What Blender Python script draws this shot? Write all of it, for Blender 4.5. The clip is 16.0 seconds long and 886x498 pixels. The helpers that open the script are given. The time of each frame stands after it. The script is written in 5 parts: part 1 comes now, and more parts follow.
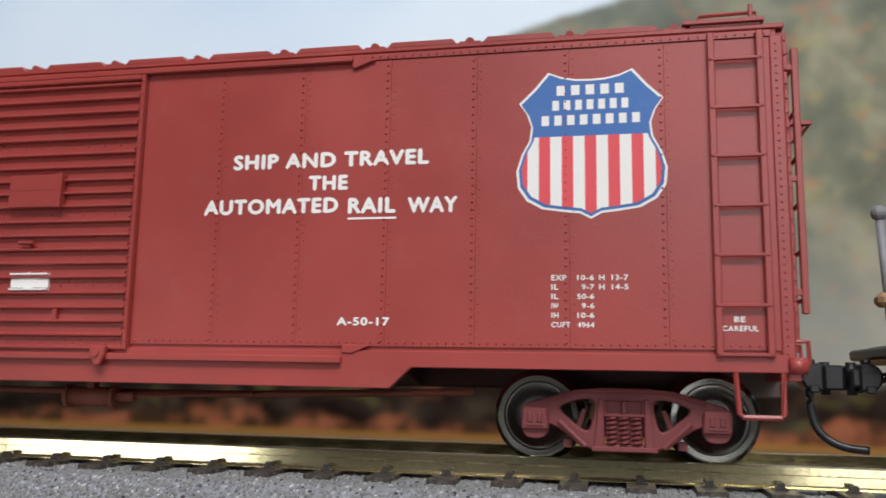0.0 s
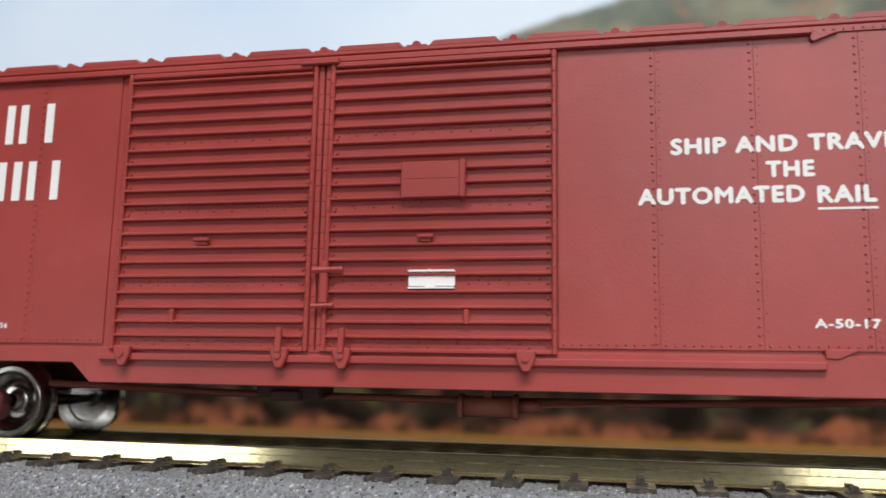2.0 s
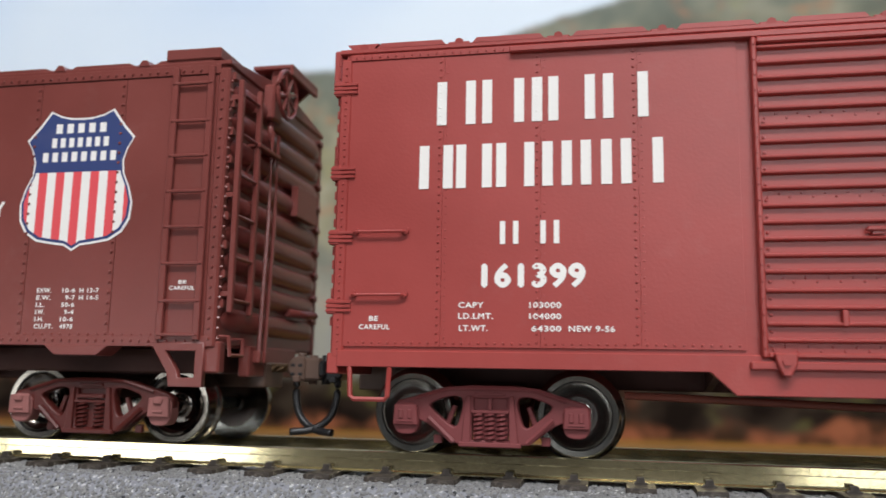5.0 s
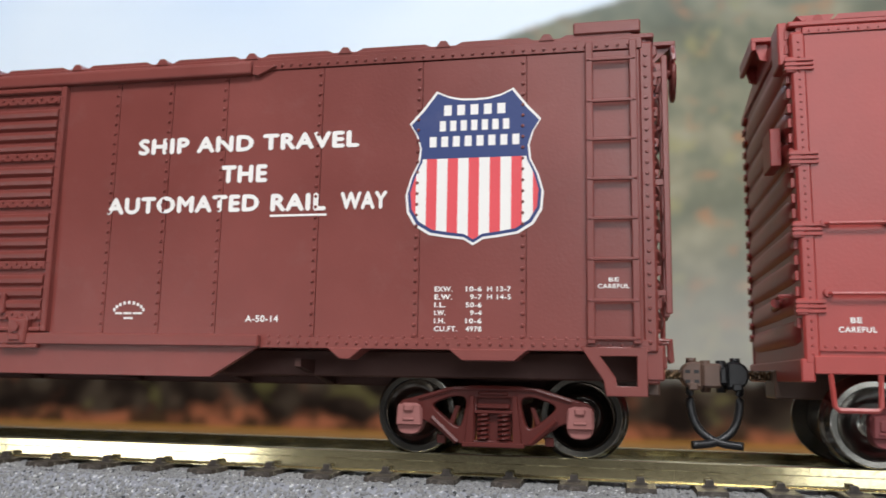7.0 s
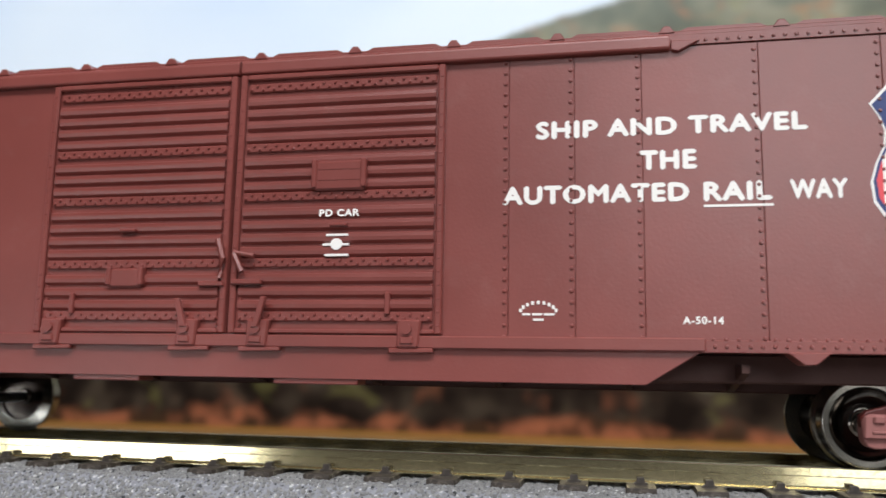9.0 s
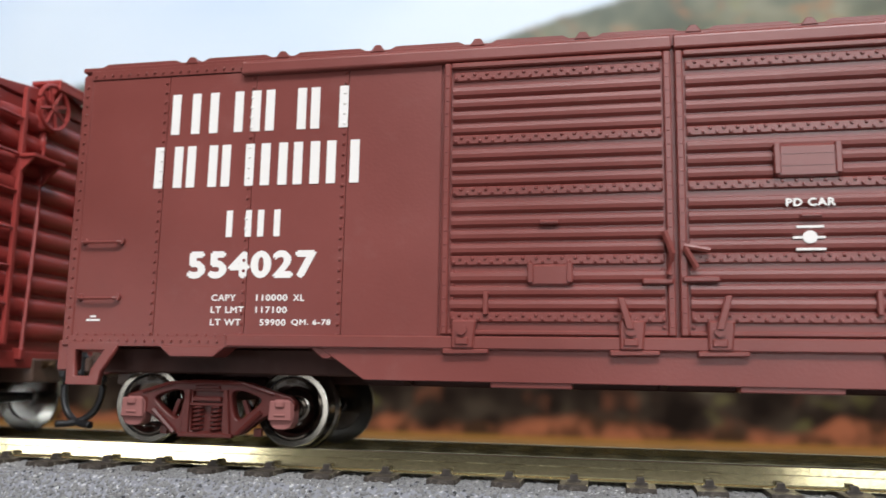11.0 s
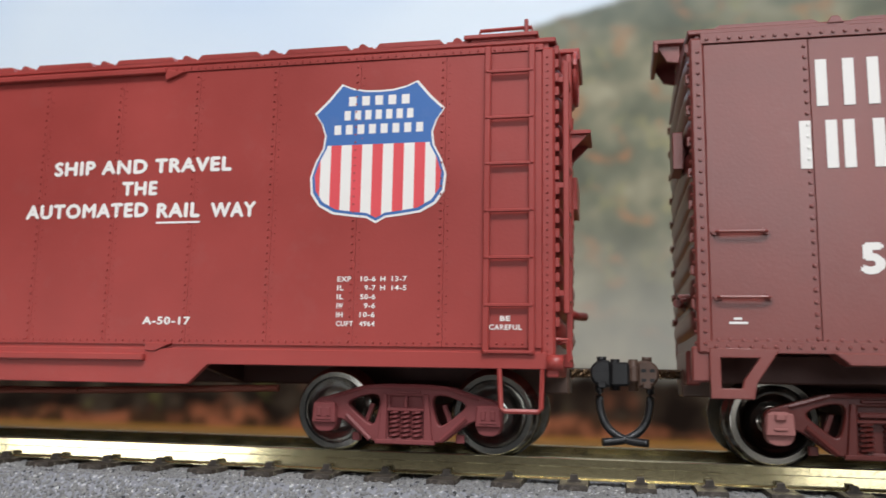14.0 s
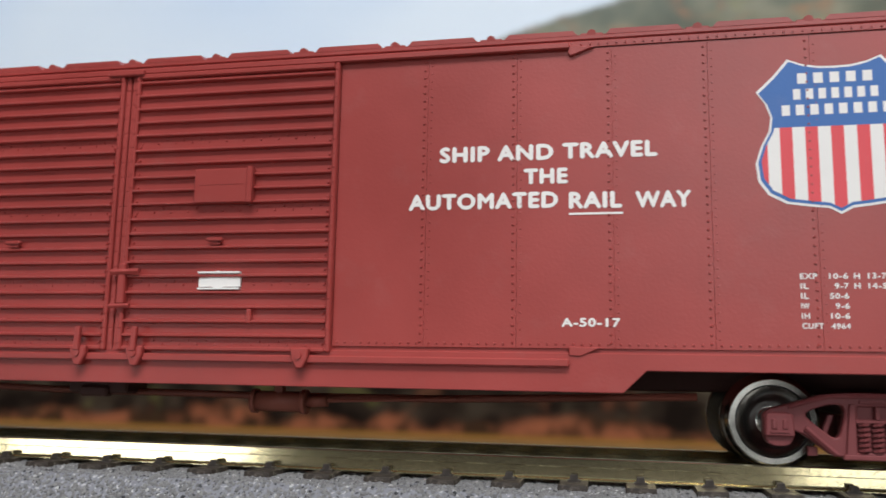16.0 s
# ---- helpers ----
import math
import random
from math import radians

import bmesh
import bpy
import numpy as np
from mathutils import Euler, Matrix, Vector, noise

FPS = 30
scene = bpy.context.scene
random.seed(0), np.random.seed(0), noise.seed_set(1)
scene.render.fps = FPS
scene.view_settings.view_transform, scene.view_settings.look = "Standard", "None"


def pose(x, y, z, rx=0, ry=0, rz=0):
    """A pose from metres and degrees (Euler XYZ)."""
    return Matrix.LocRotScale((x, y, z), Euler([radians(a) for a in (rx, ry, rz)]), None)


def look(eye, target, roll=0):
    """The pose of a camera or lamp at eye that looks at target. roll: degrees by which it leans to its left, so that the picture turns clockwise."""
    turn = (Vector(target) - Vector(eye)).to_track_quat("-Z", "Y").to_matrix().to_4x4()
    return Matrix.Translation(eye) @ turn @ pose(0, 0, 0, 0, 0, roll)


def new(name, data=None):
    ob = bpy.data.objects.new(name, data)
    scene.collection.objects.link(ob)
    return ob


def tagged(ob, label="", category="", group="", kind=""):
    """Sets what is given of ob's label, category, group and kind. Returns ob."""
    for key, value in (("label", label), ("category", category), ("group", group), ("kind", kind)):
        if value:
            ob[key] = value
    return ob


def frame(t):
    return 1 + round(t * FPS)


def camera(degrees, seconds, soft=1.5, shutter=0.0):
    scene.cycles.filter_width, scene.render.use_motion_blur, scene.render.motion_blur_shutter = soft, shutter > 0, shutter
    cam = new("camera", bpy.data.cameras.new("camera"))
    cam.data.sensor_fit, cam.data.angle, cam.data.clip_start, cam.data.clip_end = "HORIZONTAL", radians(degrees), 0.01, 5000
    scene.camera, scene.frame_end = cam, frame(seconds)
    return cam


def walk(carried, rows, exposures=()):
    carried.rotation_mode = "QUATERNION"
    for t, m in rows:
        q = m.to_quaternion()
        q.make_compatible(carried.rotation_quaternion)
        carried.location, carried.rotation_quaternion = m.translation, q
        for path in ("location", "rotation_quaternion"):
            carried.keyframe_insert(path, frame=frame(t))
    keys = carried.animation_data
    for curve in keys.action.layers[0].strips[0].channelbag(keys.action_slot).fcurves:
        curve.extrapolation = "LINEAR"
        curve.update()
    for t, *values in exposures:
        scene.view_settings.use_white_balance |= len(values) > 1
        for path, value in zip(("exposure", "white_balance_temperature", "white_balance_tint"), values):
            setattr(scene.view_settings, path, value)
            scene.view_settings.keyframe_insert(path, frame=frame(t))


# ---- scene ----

# ---- camera ----
# A model railway in 1:87. Lengths below are in millimetres on the model; MM turns them into metres.
# x runs along the track in the direction of travel, y away from the camera, z up from the rail tops.
MM = 0.001
cam = camera(56.05, 16.0, soft=1.5, shutter=0.2)
EYE = Vector((0.0, -109.83, 8.99)) * MM
YAW, PITCH = radians(11.808), radians(8.774)
AHEAD = Vector((-math.sin(YAW) * math.cos(PITCH), math.cos(YAW) * math.cos(PITCH), math.sin(PITCH)))
VIEW = look(EYE, EYE + AHEAD, 1.0545)
walk(cam, [(0, VIEW), (16, VIEW)], exposures=[(0, -0.03), (1.5, 0.0), (3, 0.14), (4, 0.06), (5, 0.06), (7, 0.2), (9, 0.23), (11.5, 0.25), (12.5, 0.2), (14, 0.03), (16, -0.09)])
cam.data.dof.use_dof = True
cam.data.dof.focus_distance = 0.096
cam.data.dof.aperture_fstop = 26.0

# how far the train has gone: seconds, millimetres
TRAVEL = [(0, 0.00), (0.5, 12.73), (1, 25.82), (1.5, 38.84), (2, 52.21), (2.5, 65.19), (3, 77.81), (3.5, 89.82), (4, 102.75), (4.2, 107.71), (6.3, 161.56), (6.5, 166.68), (7, 179.69), (7.5, 191.70), (8, 204.41), (8.5, 217.65), (9, 230.16), (9.2, 235.21), (11.3, 290.09), (11.5, 295.27), (12, 308.00), (12.5, 320.66), (13, 333.60), (13.5, 346.15), (14, 358.68), (14.5, 371.45), (15, 384.18), (15.5, 396.92), (16, 409.74)]

# ---- light ----
world = bpy.data.worlds.new("room_air")
world.use_nodes = True
scene.world = world
world.node_tree.nodes["Background"].inputs[0].default_value = (0.9, 0.95, 1.0, 1)
world.node_tree.nodes["Background"].inputs[1].default_value = 0.03


def area_lamp(name, eye, target, width, height, watts, colour):
    data = bpy.data.lights.new(name, "AREA")
    data.shape, data.size, data.size_y, data.energy, data.color = "RECTANGLE", width, height, watts, colour
    ob = new(name, data)
    ob.matrix_world = look(eye, target)
    return ob


area_lamp("window_daylight", (-1.28, -1.96, -0.15), (-1.28, 0, -0.15), 0.7, 0.3, 3.6, (0.95, 0.97, 1.0))
area_lamp("second_window_daylight", (0.52, -1.96, 0.65), (0.52, 0, 0.65), 0.95, 0.7, 11.0, (0.94, 0.97, 1.0))
area_lamp("third_window_daylight", (0.56, -1.96, -0.24), (0.56, 0, -0.24), 0.32, 0.28, 0.7, (0.95, 0.97, 1.0))
area_lamp("ceiling_lamp_light", (0.12, -0.68, 0.95), (0.05, -0.3, 0), 0.9, 0.4, 24, (0.98, 0.98, 1.0))


# ---- materials ----
def material(name, build):
    m = bpy.data.materials.new(name)
    m.use_nodes = True
    t = m.node_tree
    bsdf = t.nodes["Principled BSDF"]
    build(t, bsdf)
    return m


def node(t, kind, **inputs):
    n = t.nodes.new(kind)
    for k, v in inputs.items():
        n.inputs[k.replace("_", " ")].default_value = v
    return n


def noise_at(t, scale, detail=4.0, rough=0.55, stretch=None):
    """A noise in object space; scale in waves a metre."""
    co = t.nodes.new("ShaderNodeTexCoord")
    n = node(t, "ShaderNodeTexNoise", Scale=scale, Detail=detail, Roughness=rough)
    if stretch:
        mp = t.nodes.new("ShaderNodeMapping")
        mp.inputs["Scale"].default_value = stretch
        t.links.new(co.outputs["Object"], mp.inputs[0])
        t.links.new(mp.outputs[0], n.inputs["Vector"])
    else:
        t.links.new(co.outputs["Object"], n.inputs["Vector"])
    return n.outputs["Fac"]


def ramp(t, fac, stops):
    r = t.nodes.new("ShaderNodeValToRGB")
    while len(r.color_ramp.elements) < len(stops):
        r.color_ramp.elements.new(0.5)
    for e, (p, c) in zip(r.color_ramp.elements, stops):
        e.position, e.color = p, (*c, 1)
    t.links.new(fac, r.inputs[0])
    return r.outputs[0]


def mixed(t, fac, a, b, blend="MIX"):
    m = t.nodes.new("ShaderNodeMix")
    m.data_type, m.blend_type = "RGBA", blend
    for sock, v in ((m.inputs[0], fac), (m.inputs[6], a), (m.inputs[7], b)):
        if isinstance(v, (int, float)):
            sock.default_value = v
        elif isinstance(v, tuple):
            sock.default_value = (*v, 1)
        else:
            t.links.new(v, sock)
    return m.outputs[2]


def bumped(t, bsdf, fac, strength, distance):
    b = node(t, "ShaderNodeBump", Strength=strength, Distance=distance)
    t.links.new(fac, b.inputs["Height"])
    t.links.new(b.outputs[0], bsdf.inputs["Normal"])


def paint(name, colour, rough=0.5, vary=0.14, grain=0.25, gloss=0.32):
    """Sprayed model paint: slightly uneven, fine grain, a little dust."""
    def build(t, bsdf):
        broad, fine = noise_at(t, 45, 5), noise_at(t, 2600, 2)
        dark, light = tuple(c * (1 - vary) for c in colour), tuple(min(1, c * (1 + vary) + 0.004) for c in colour)
        base = ramp(t, broad, [(0.3, dark), (0.7, light)])
        dust = ramp(t, noise_at(t, 210, 6, 0.7), [(0.56, (0, 0, 0)), (0.8, (1, 1, 1))])
        scale = t.nodes.new("ShaderNodeMath")
        scale.operation, scale.inputs[1].default_value = "MULTIPLY", 0.06
        t.links.new(dust, scale.inputs[0])
        col = mixed(t, scale.outputs[0], base, (0.45, 0.36, 0.32))
        t.links.new(col, bsdf.inputs["Base Color"])
        r = t.nodes.new("ShaderNodeMapRange")
        r.inputs[3].default_value, r.inputs[4].default_value = rough - 0.07, rough + 0.09
        t.links.new(broad, r.inputs[0])
        t.links.new(r.outputs[0], bsdf.inputs["Roughness"])
        bsdf.inputs["Specular IOR Level"].default_value = gloss
        bumped(t, bsdf, fine, grain, 0.00006)
    return material(name, build)


def metal(name, colour, rough, grain=0.3, scale=900, stretch=None, stain=(0.5, 0.75), metallic=1.0):
    def build(t, bsdf):
        bsdf.inputs["Metallic"].default_value = metallic
        n = noise_at(t, scale, 5, 0.65, stretch)
        dull = tuple(c * 0.62 for c in colour)
        t.links.new(ramp(t, n, [(stain[0], colour), (stain[1], dull)]), bsdf.inputs["Base Color"])
        r = t.nodes.new("ShaderNodeMapRange")
        r.inputs[3].default_value, r.inputs[4].default_value = rough * 0.75, rough * 1.5
        t.links.new(n, r.inputs[0])
        t.links.new(r.outputs[0], bsdf.inputs["Roughness"])
        bumped(t, bsdf, n, grain, 0.00005)
    return material(name, build)


def plain(name, colour, rough=0.6, vary=0.15, scale=300):
    def build(t, bsdf):
        n = noise_at(t, scale, 5)
        t.links.new(ramp(t, n, [(0.3, tuple(c * (1 - vary) for c in colour)), (0.7, tuple(min(1, c * (1 + vary)) for c in colour))]), bsdf.inputs["Base Color"])
        bsdf.inputs["Roughness"].default_value = rough
        bumped(t, bsdf, n, 0.2, 0.0001)
    return material(name, build)


def stone_grain(name):
    """Grey granite chips: each grain its own shade, some dark, some white."""
    def build(t, bsdf):
        g = t.nodes.new("ShaderNodeNewGeometry")
        col = ramp(t, g.outputs["Random Per Island"], [(0.0, (0.035, 0.037, 0.042)), (0.04, (0.05, 0.05, 0.055)), (0.05, (0.17, 0.17, 0.17)),
                                                      (0.5, (0.215, 0.214, 0.212)), (0.965, (0.275, 0.273, 0.268)), (0.975, (0.46, 0.46, 0.45)), (1.0, (0.58, 0.58, 0.57))])
        n = noise_at(t, 2500, 3)
        t.links.new(mixed(t, 0.5, col, ramp(t, n, [(0.3, (0.7, 0.7, 0.7)), (0.7, (1, 1, 1))]), "MULTIPLY"), bsdf.inputs["Base Color"])
        bsdf.inputs["Roughness"].default_value = 0.7
    return material(name, build)


def ballast_bed(name):
    def build(t, bsdf):
        n = noise_at(t, 2600, 3, 0.7)
        speck = ramp(t, noise_at(t, 1900, 1), [(0.33, (0.05, 0.05, 0.055)), (0.38, (0.20, 0.205, 0.225)), (0.62, (0.25, 0.255, 0.28)), (0.7, (0.5, 0.5, 0.5))])
        t.links.new(speck, bsdf.inputs["Base Color"])
        bsdf.inputs["Roughness"].default_value = 0.75
        bumped(t, bsdf, n, 0.6, 0.0002)
    return material(name, build)


def painted_landscape(name):
    """A printed scenic sheet: pale sky, a wooded ridge in autumn, dark undergrowth and a dry meadow, all out of focus."""
    def build(t, bsdf):
        co = t.nodes.new("ShaderNodeTexCoord")
        xyz = t.nodes.new("ShaderNodeSeparateXYZ")
        t.links.new(co.outputs["Object"], xyz.inputs[0])

        def calc(op, a, b):
            m = t.nodes.new("ShaderNodeMath")
            m.operation = op
            for sock, v in zip(m.inputs, (a, b)):
                if isinstance(v, (int, float)):
                    sock.default_value = v
                else:
                    t.links.new(v, sock)
            return m.outputs[0]

        def band(value, lo, hi):
            r = t.nodes.new("ShaderNodeMapRange")
            r.interpolation_type = "SMOOTHSTEP"
            r.inputs[1].default_value, r.inputs[2].default_value = lo, hi
            t.links.new(value, r.inputs[0])
            return r.outputs[0]

        x, z = xyz.outputs["X"], xyz.outputs["Z"]
        # sky: pale blue, paler towards the ridge and over the middle
        sky = mixed(t, band(z, 0.12, 0.3), (0.74, 0.86, 0.98), (0.50, 0.67, 0.93))
        sky = mixed(t, band(noise_at(t, 7, 2), 0.35, 0.65), sky, (0.78, 0.89, 0.99))
        # ridge line, rising to the right
        line = calc("ADD", 0.1525, calc("MULTIPLY", band(x, -0.11, 0.035), 0.029))
        line = calc("ADD", line, calc("MULTIPLY", band(x, 0.03, 0.3), 0.03))
        line = calc("ADD", line, calc("MULTIPLY", calc("SUBTRACT", noise_at(t, 60, 3), 0.5), 0.006))
        below = band(calc("SUBTRACT", line, z), -0.0018, 0.0022)
        # woods on the ridge
        blot, spot = noise_at(t, 46, 2, 0.5), noise_at(t, 85, 1, 0.5, (1, 1, 1.3))
        woods = ramp(t, blot, [(0.3, (0.14, 0.15, 0.115)), (0.46, (0.20, 0.21, 0.155)), (0.56, (0.27, 0.265, 0.19)), (0.7, (0.38, 0.36, 0.26))])
        woods = mixed(t, calc("MULTIPLY", band(spot, 0.55, 0.8), 0.6), woods, (0.48, 0.23, 0.12))
        woods = mixed(t, calc("MULTIPLY", band(noise_at(t, 70, 3), 0.55, 0.72), 0.5), woods, (0.36, 0.34, 0.17))
        haze = calc("MULTIPLY", band(z, 0.09, 0.02), 0.7)
        woods = mixed(t, haze, woods, (0.38, 0.385, 0.355))
        woods = mixed(t, calc("MULTIPLY", band(calc("SUBTRACT", line, z), 0.03, 0.0), 0.45), woods, (0.17, 0.21, 0.20))
        # dark undergrowth with orange bushes
        edge = calc("ADD", z, calc("MULTIPLY", calc("SUBTRACT", noise_at(t, 60, 1), 0.5), 0.012))
        scrub = ramp(t, noise_at(t, 60, 1), [(0.36, (0.012, 0.008, 0.006)), (0.52, (0.026, 0.018, 0.013)), (0.66, (0.052, 0.04, 0.028))])
        scrub = mixed(t, calc("MULTIPLY", band(noise_at(t, 62, 1), 0.58, 0.82), 0.4), scrub, (0.30, 0.11, 0.058))
        bushes = mixed(t, band(noise_at(t, 48, 2), 0.38, 0.6), (0.05, 0.026, 0.014), (0.31, 0.11, 0.055))
        leaf = calc("MULTIPLY", band(noise_at(t, 58, 1, 0.5, (1, 1, 1.4)), 0.6, 0.76), 0.35)
        scrub = mixed(t, leaf, scrub, (0.17, 0.16, 0.055))
        low = calc("ADD", z, calc("MULTIPLY", calc("SUBTRACT", noise_at(t, 45, 1), 0.5), 0.02))
        scrub = mixed(t, band(low, -0.0055, -0.0125), scrub, bushes)
        land = mixed(t, band(edge, 0.0165, 0.006), woods, scrub)
        land = mixed(t, band(z, -0.0135, -0.0165), land, (0.33, 0.165, 0.04))
        t.links.new(mixed(t, below, sky, land), bsdf.inputs["Base Color"])
        bsdf.inputs["Roughness"].default_value = 0.9
        bsdf.inputs["Specular IOR Level"].default_value = 0.05
    return material(name, build)


def clear_glass(t, bsdf):
    bsdf.inputs["Transmission Weight"].default_value = 1.0
    bsdf.inputs["Roughness"].default_value = 0.0


RED = paint("boxcar_red_paint", (0.333, 0.047, 0.04), 0.38, gloss=0.52)
OXIDE = paint("oxide_brown_paint", (0.195, 0.045, 0.037), 0.34, gloss=0.62)
MAROON = paint("truck_maroon_plastic", (0.195, 0.047, 0.049), 0.5)
RUST = paint("truck_rust_plastic", (0.085, 0.015, 0.012), 0.36)
DUSTY = paint("dusty_journal_plastic", (0.29, 0.115, 0.105), 0.55)
UNDER = paint("underframe_brown_plastic", (0.060, 0.024, 0.019), 0.6)
PIPE = paint("rusty_pipe_plastic", (0.20, 0.060, 0.040), 0.5)
WHITE = paint("white_lettering", (0.82, 0.80, 0.77), 0.5, 0.03)
BLUE = paint("emblem_blue", (0.055, 0.155, 0.42), 0.5, 0.06)
NAVY = paint("emblem_navy", (0.035, 0.055, 0.17), 0.5, 0.06)
STRIPE = paint("emblem_red", (0.72, 0.085, 0.10), 0.5, 0.06)
STEEL = metal("turned_steel", (0.36, 0.35, 0.315), 0.18, 0.05, 500)
WEB = metal("wheel_plate_steel", (0.46, 0.45, 0.42), 0.2, 0.05, 500)
DARKSTEEL = metal("blackened_steel", (0.25, 0.225, 0.20), 0.13, 0.04, 500)
RIMSTEEL = metal("dull_rim_steel", (0.19, 0.175, 0.15), 0.17, 0.05, 500)
RAILMETAL = metal("nickel_silver_rail", (0.74, 0.67, 0.46), 0.2, 0.1, 1300, (0.5, 1, 1), (0.45, 0.8), 0.88)
RAILSIDE = metal("rolled_rail_side", (0.78, 0.68, 0.40), 0.1, 0.05, 2600, (0.6, 1, 1), (0.5, 0.72), 0.92)
BLACK = plain("black_plastic", (0.014, 0.014, 0.015), 0.38, 0.3)
BROWNPLASTIC = plain("brown_plastic", (0.115, 0.07, 0.052), 0.42)
def dusty_plastic(t, bsdf):
    n = noise_at(t, 1500, 4, 0.7)
    t.links.new(ramp(t, n, [(0.4, (0.030, 0.023, 0.018)), (0.55, (0.055, 0.043, 0.034)), (0.62, (0.10, 0.085, 0.07)), (0.72, (0.27, 0.25, 0.22))]), bsdf.inputs["Base Color"])
    bsdf.inputs["Roughness"].default_value = 0.6
    bumped(t, bsdf, n, 0.3, 0.0001)


TIE = material("dark_tie_plastic", dusty_plastic)
GREYPAINT = plain("grey_railing_paint", (0.20, 0.20, 0.21), 0.5)
TAN = plain("tan_wood_paint", (0.34, 0.20, 0.10), 0.6)
BRASS = metal("bronze_spring", (0.16, 0.105, 0.06), 0.4)
GRAIN = stone_grain("ballast_grains")
BED = ballast_bed("ballast_bed")
MEADOW = plain("dry_meadow_mat", (0.27, 0.135, 0.033), 0.9, 0.3, 60)
WALLPAINT = plain("wall_paint", (0.17, 0.17, 0.18), 0.8, 0.05, 3)
CEILPAINT = plain("ceiling_paint", (0.5, 0.5, 0.5), 0.9, 0.04, 3)
CARPET = plain("grey_carpet", (0.06, 0.058, 0.056), 0.95, 0.25, 90)
FRAMEPAINT = plain("white_window_paint", (0.78, 0.78, 0.76), 0.4, 0.03, 5)
TABLEWOOD = plain("table_plywood", (0.13, 0.10, 0.075), 0.6, 0.2, 20)
GLASS = material("window_glass", clear_glass)
LANDSCAPE = painted_landscape("printed_landscape")


# ---- mesh tools (millimetres) ----
def box(bm, x0, x1, y0, y1, z0, z1, bevel=0.0):
    m = bmesh.ops.create_cube(bm, size=1, matrix=Matrix.LocRotScale(((x0 + x1) / 2, (y0 + y1) / 2, (z0 + z1) / 2), None, (x1 - x0, y1 - y0, z1 - z0)))
    if bevel:
        edges = list({e for v in m["verts"] for e in v.link_edges})
        bmesh.ops.bevel(bm, geom=edges, offset=bevel, segments=1, affect="EDGES")


def slab(bm, outline, lo, hi, axis="y", bevel=0.0):
    """A closed outline pushed along an axis: (x, z) along y, (y, z) along x, (x, y) along z."""
    put = {"y": lambda a, b, c: (a, c, b), "x": lambda a, b, c: (c, a, b), "z": lambda a, b, c: (a, b, c)}[axis]
    n = len(outline)
    one = [bm.verts.new(put(a, b, lo)) for a, b in outline]
    two = [bm.verts.new(put(a, b, hi)) for a, b in outline]
    faces = [bm.faces.new(one), bm.faces.new(list(reversed(two)))]
    faces += [bm.faces.new((one[i], two[i], two[(i + 1) % n], one[(i + 1) % n])) for i in range(n)]
    bmesh.ops.recalc_face_normals(bm, faces=faces)
    if bevel:
        bmesh.ops.bevel(bm, geom=list({e for f in faces for e in f.edges}), offset=bevel, segments=1, affect="EDGES")


def rod(bm, points, radius, sides=8):
    """A round bar along a line of points."""
    pts = [Vector(p) for p in points]
    rings = []
    for i, p in enumerate(pts):
        d = (pts[min(i + 1, len(pts) - 1)] - pts[max(i - 1, 0)]).normalized()
        q = d.to_track_quat("Z", "Y")
        rings.append([bm.verts.new(p + q @ Vector((radius * math.cos(a), radius * math.sin(a), 0))) for a in (2 * math.pi * k / sides for k in range(sides))])
    faces = [bm.faces.new(list(reversed(rings[0]))), bm.faces.new(rings[-1])]
    for a, b in zip(rings, rings[1:]):
        faces += [bm.faces.new((a[k], a[(k + 1) % sides], b[(k + 1) % sides], b[k])) for k in range(sides)]
    bmesh.ops.recalc_face_normals(bm, faces=faces)
    for f in faces[2:]:
        f.smooth = sides > 6


def arc(c, r, a0, a1, n, plane="xz"):
    out = []
    for k in range(n + 1):
        a = radians(a0 + (a1 - a0) * k / n)
        u, v = r * math.cos(a), r * math.sin(a)
        out.append((c[0] + u, c[1], c[2] + v) if plane == "xz" else (c[0], c[1] + u, c[2] + v))
    return out


def turned(bm, profile, sides=40, centre=(0, 0, 0), slots=None):
    """A body turned about the y axis, from (radius, y) points; slots: a material index for each stretch."""
    rings = [[bm.verts.new((centre[0] + r * math.cos(a), centre[1] + y, centre[2] + r * math.sin(a))) for a in (2 * math.pi * k / sides for k in range(sides))] for r, y in profile]
    faces = []
    for i, (a, b) in enumerate(zip(rings, rings[1:])):
        for k in range(sides):
            f = bm.faces.new((a[k], a[(k + 1) % sides], b[(k + 1) % sides], b[k]))
            f.material_index = slots[i] if slots else 0
            faces.append(f)
    ends = [bm.faces.new(rings[0]), bm.faces.new(rings[-1])]
    if slots:
        ends[0].material_index, ends[1].material_index = slots[0], slots[-1]
    bmesh.ops.recalc_face_normals(bm, faces=faces + ends)


def rivet(bm, x, y, z, r, facing="-y"):
    """A low domed rivet head that stands on a face."""
    h = r * 0.75
    if facing == "-y":
        put = lambda u, v, w: (x + u, y - w, z + v)
    else:
        s = 1 if facing == "+x" else -1
        put = lambda u, v, w: (x + s * w, y + u, z + v)
    base = [bm.verts.new(put(r * math.cos(a), r * math.sin(a), -0.03)) for a in (k * math.pi / 3 for k in range(6))]
    top = [bm.verts.new(put(0.55 * r * math.cos(a), 0.55 * r * math.sin(a), h)) for a in (k * math.pi / 3 for k in range(6))]
    faces = [bm.faces.new(top)] + [bm.faces.new((base[k], base[(k + 1) % 6], top[(k + 1) % 6], top[k])) for k in range(6)]
    bmesh.ops.recalc_face_normals(bm, faces=faces)


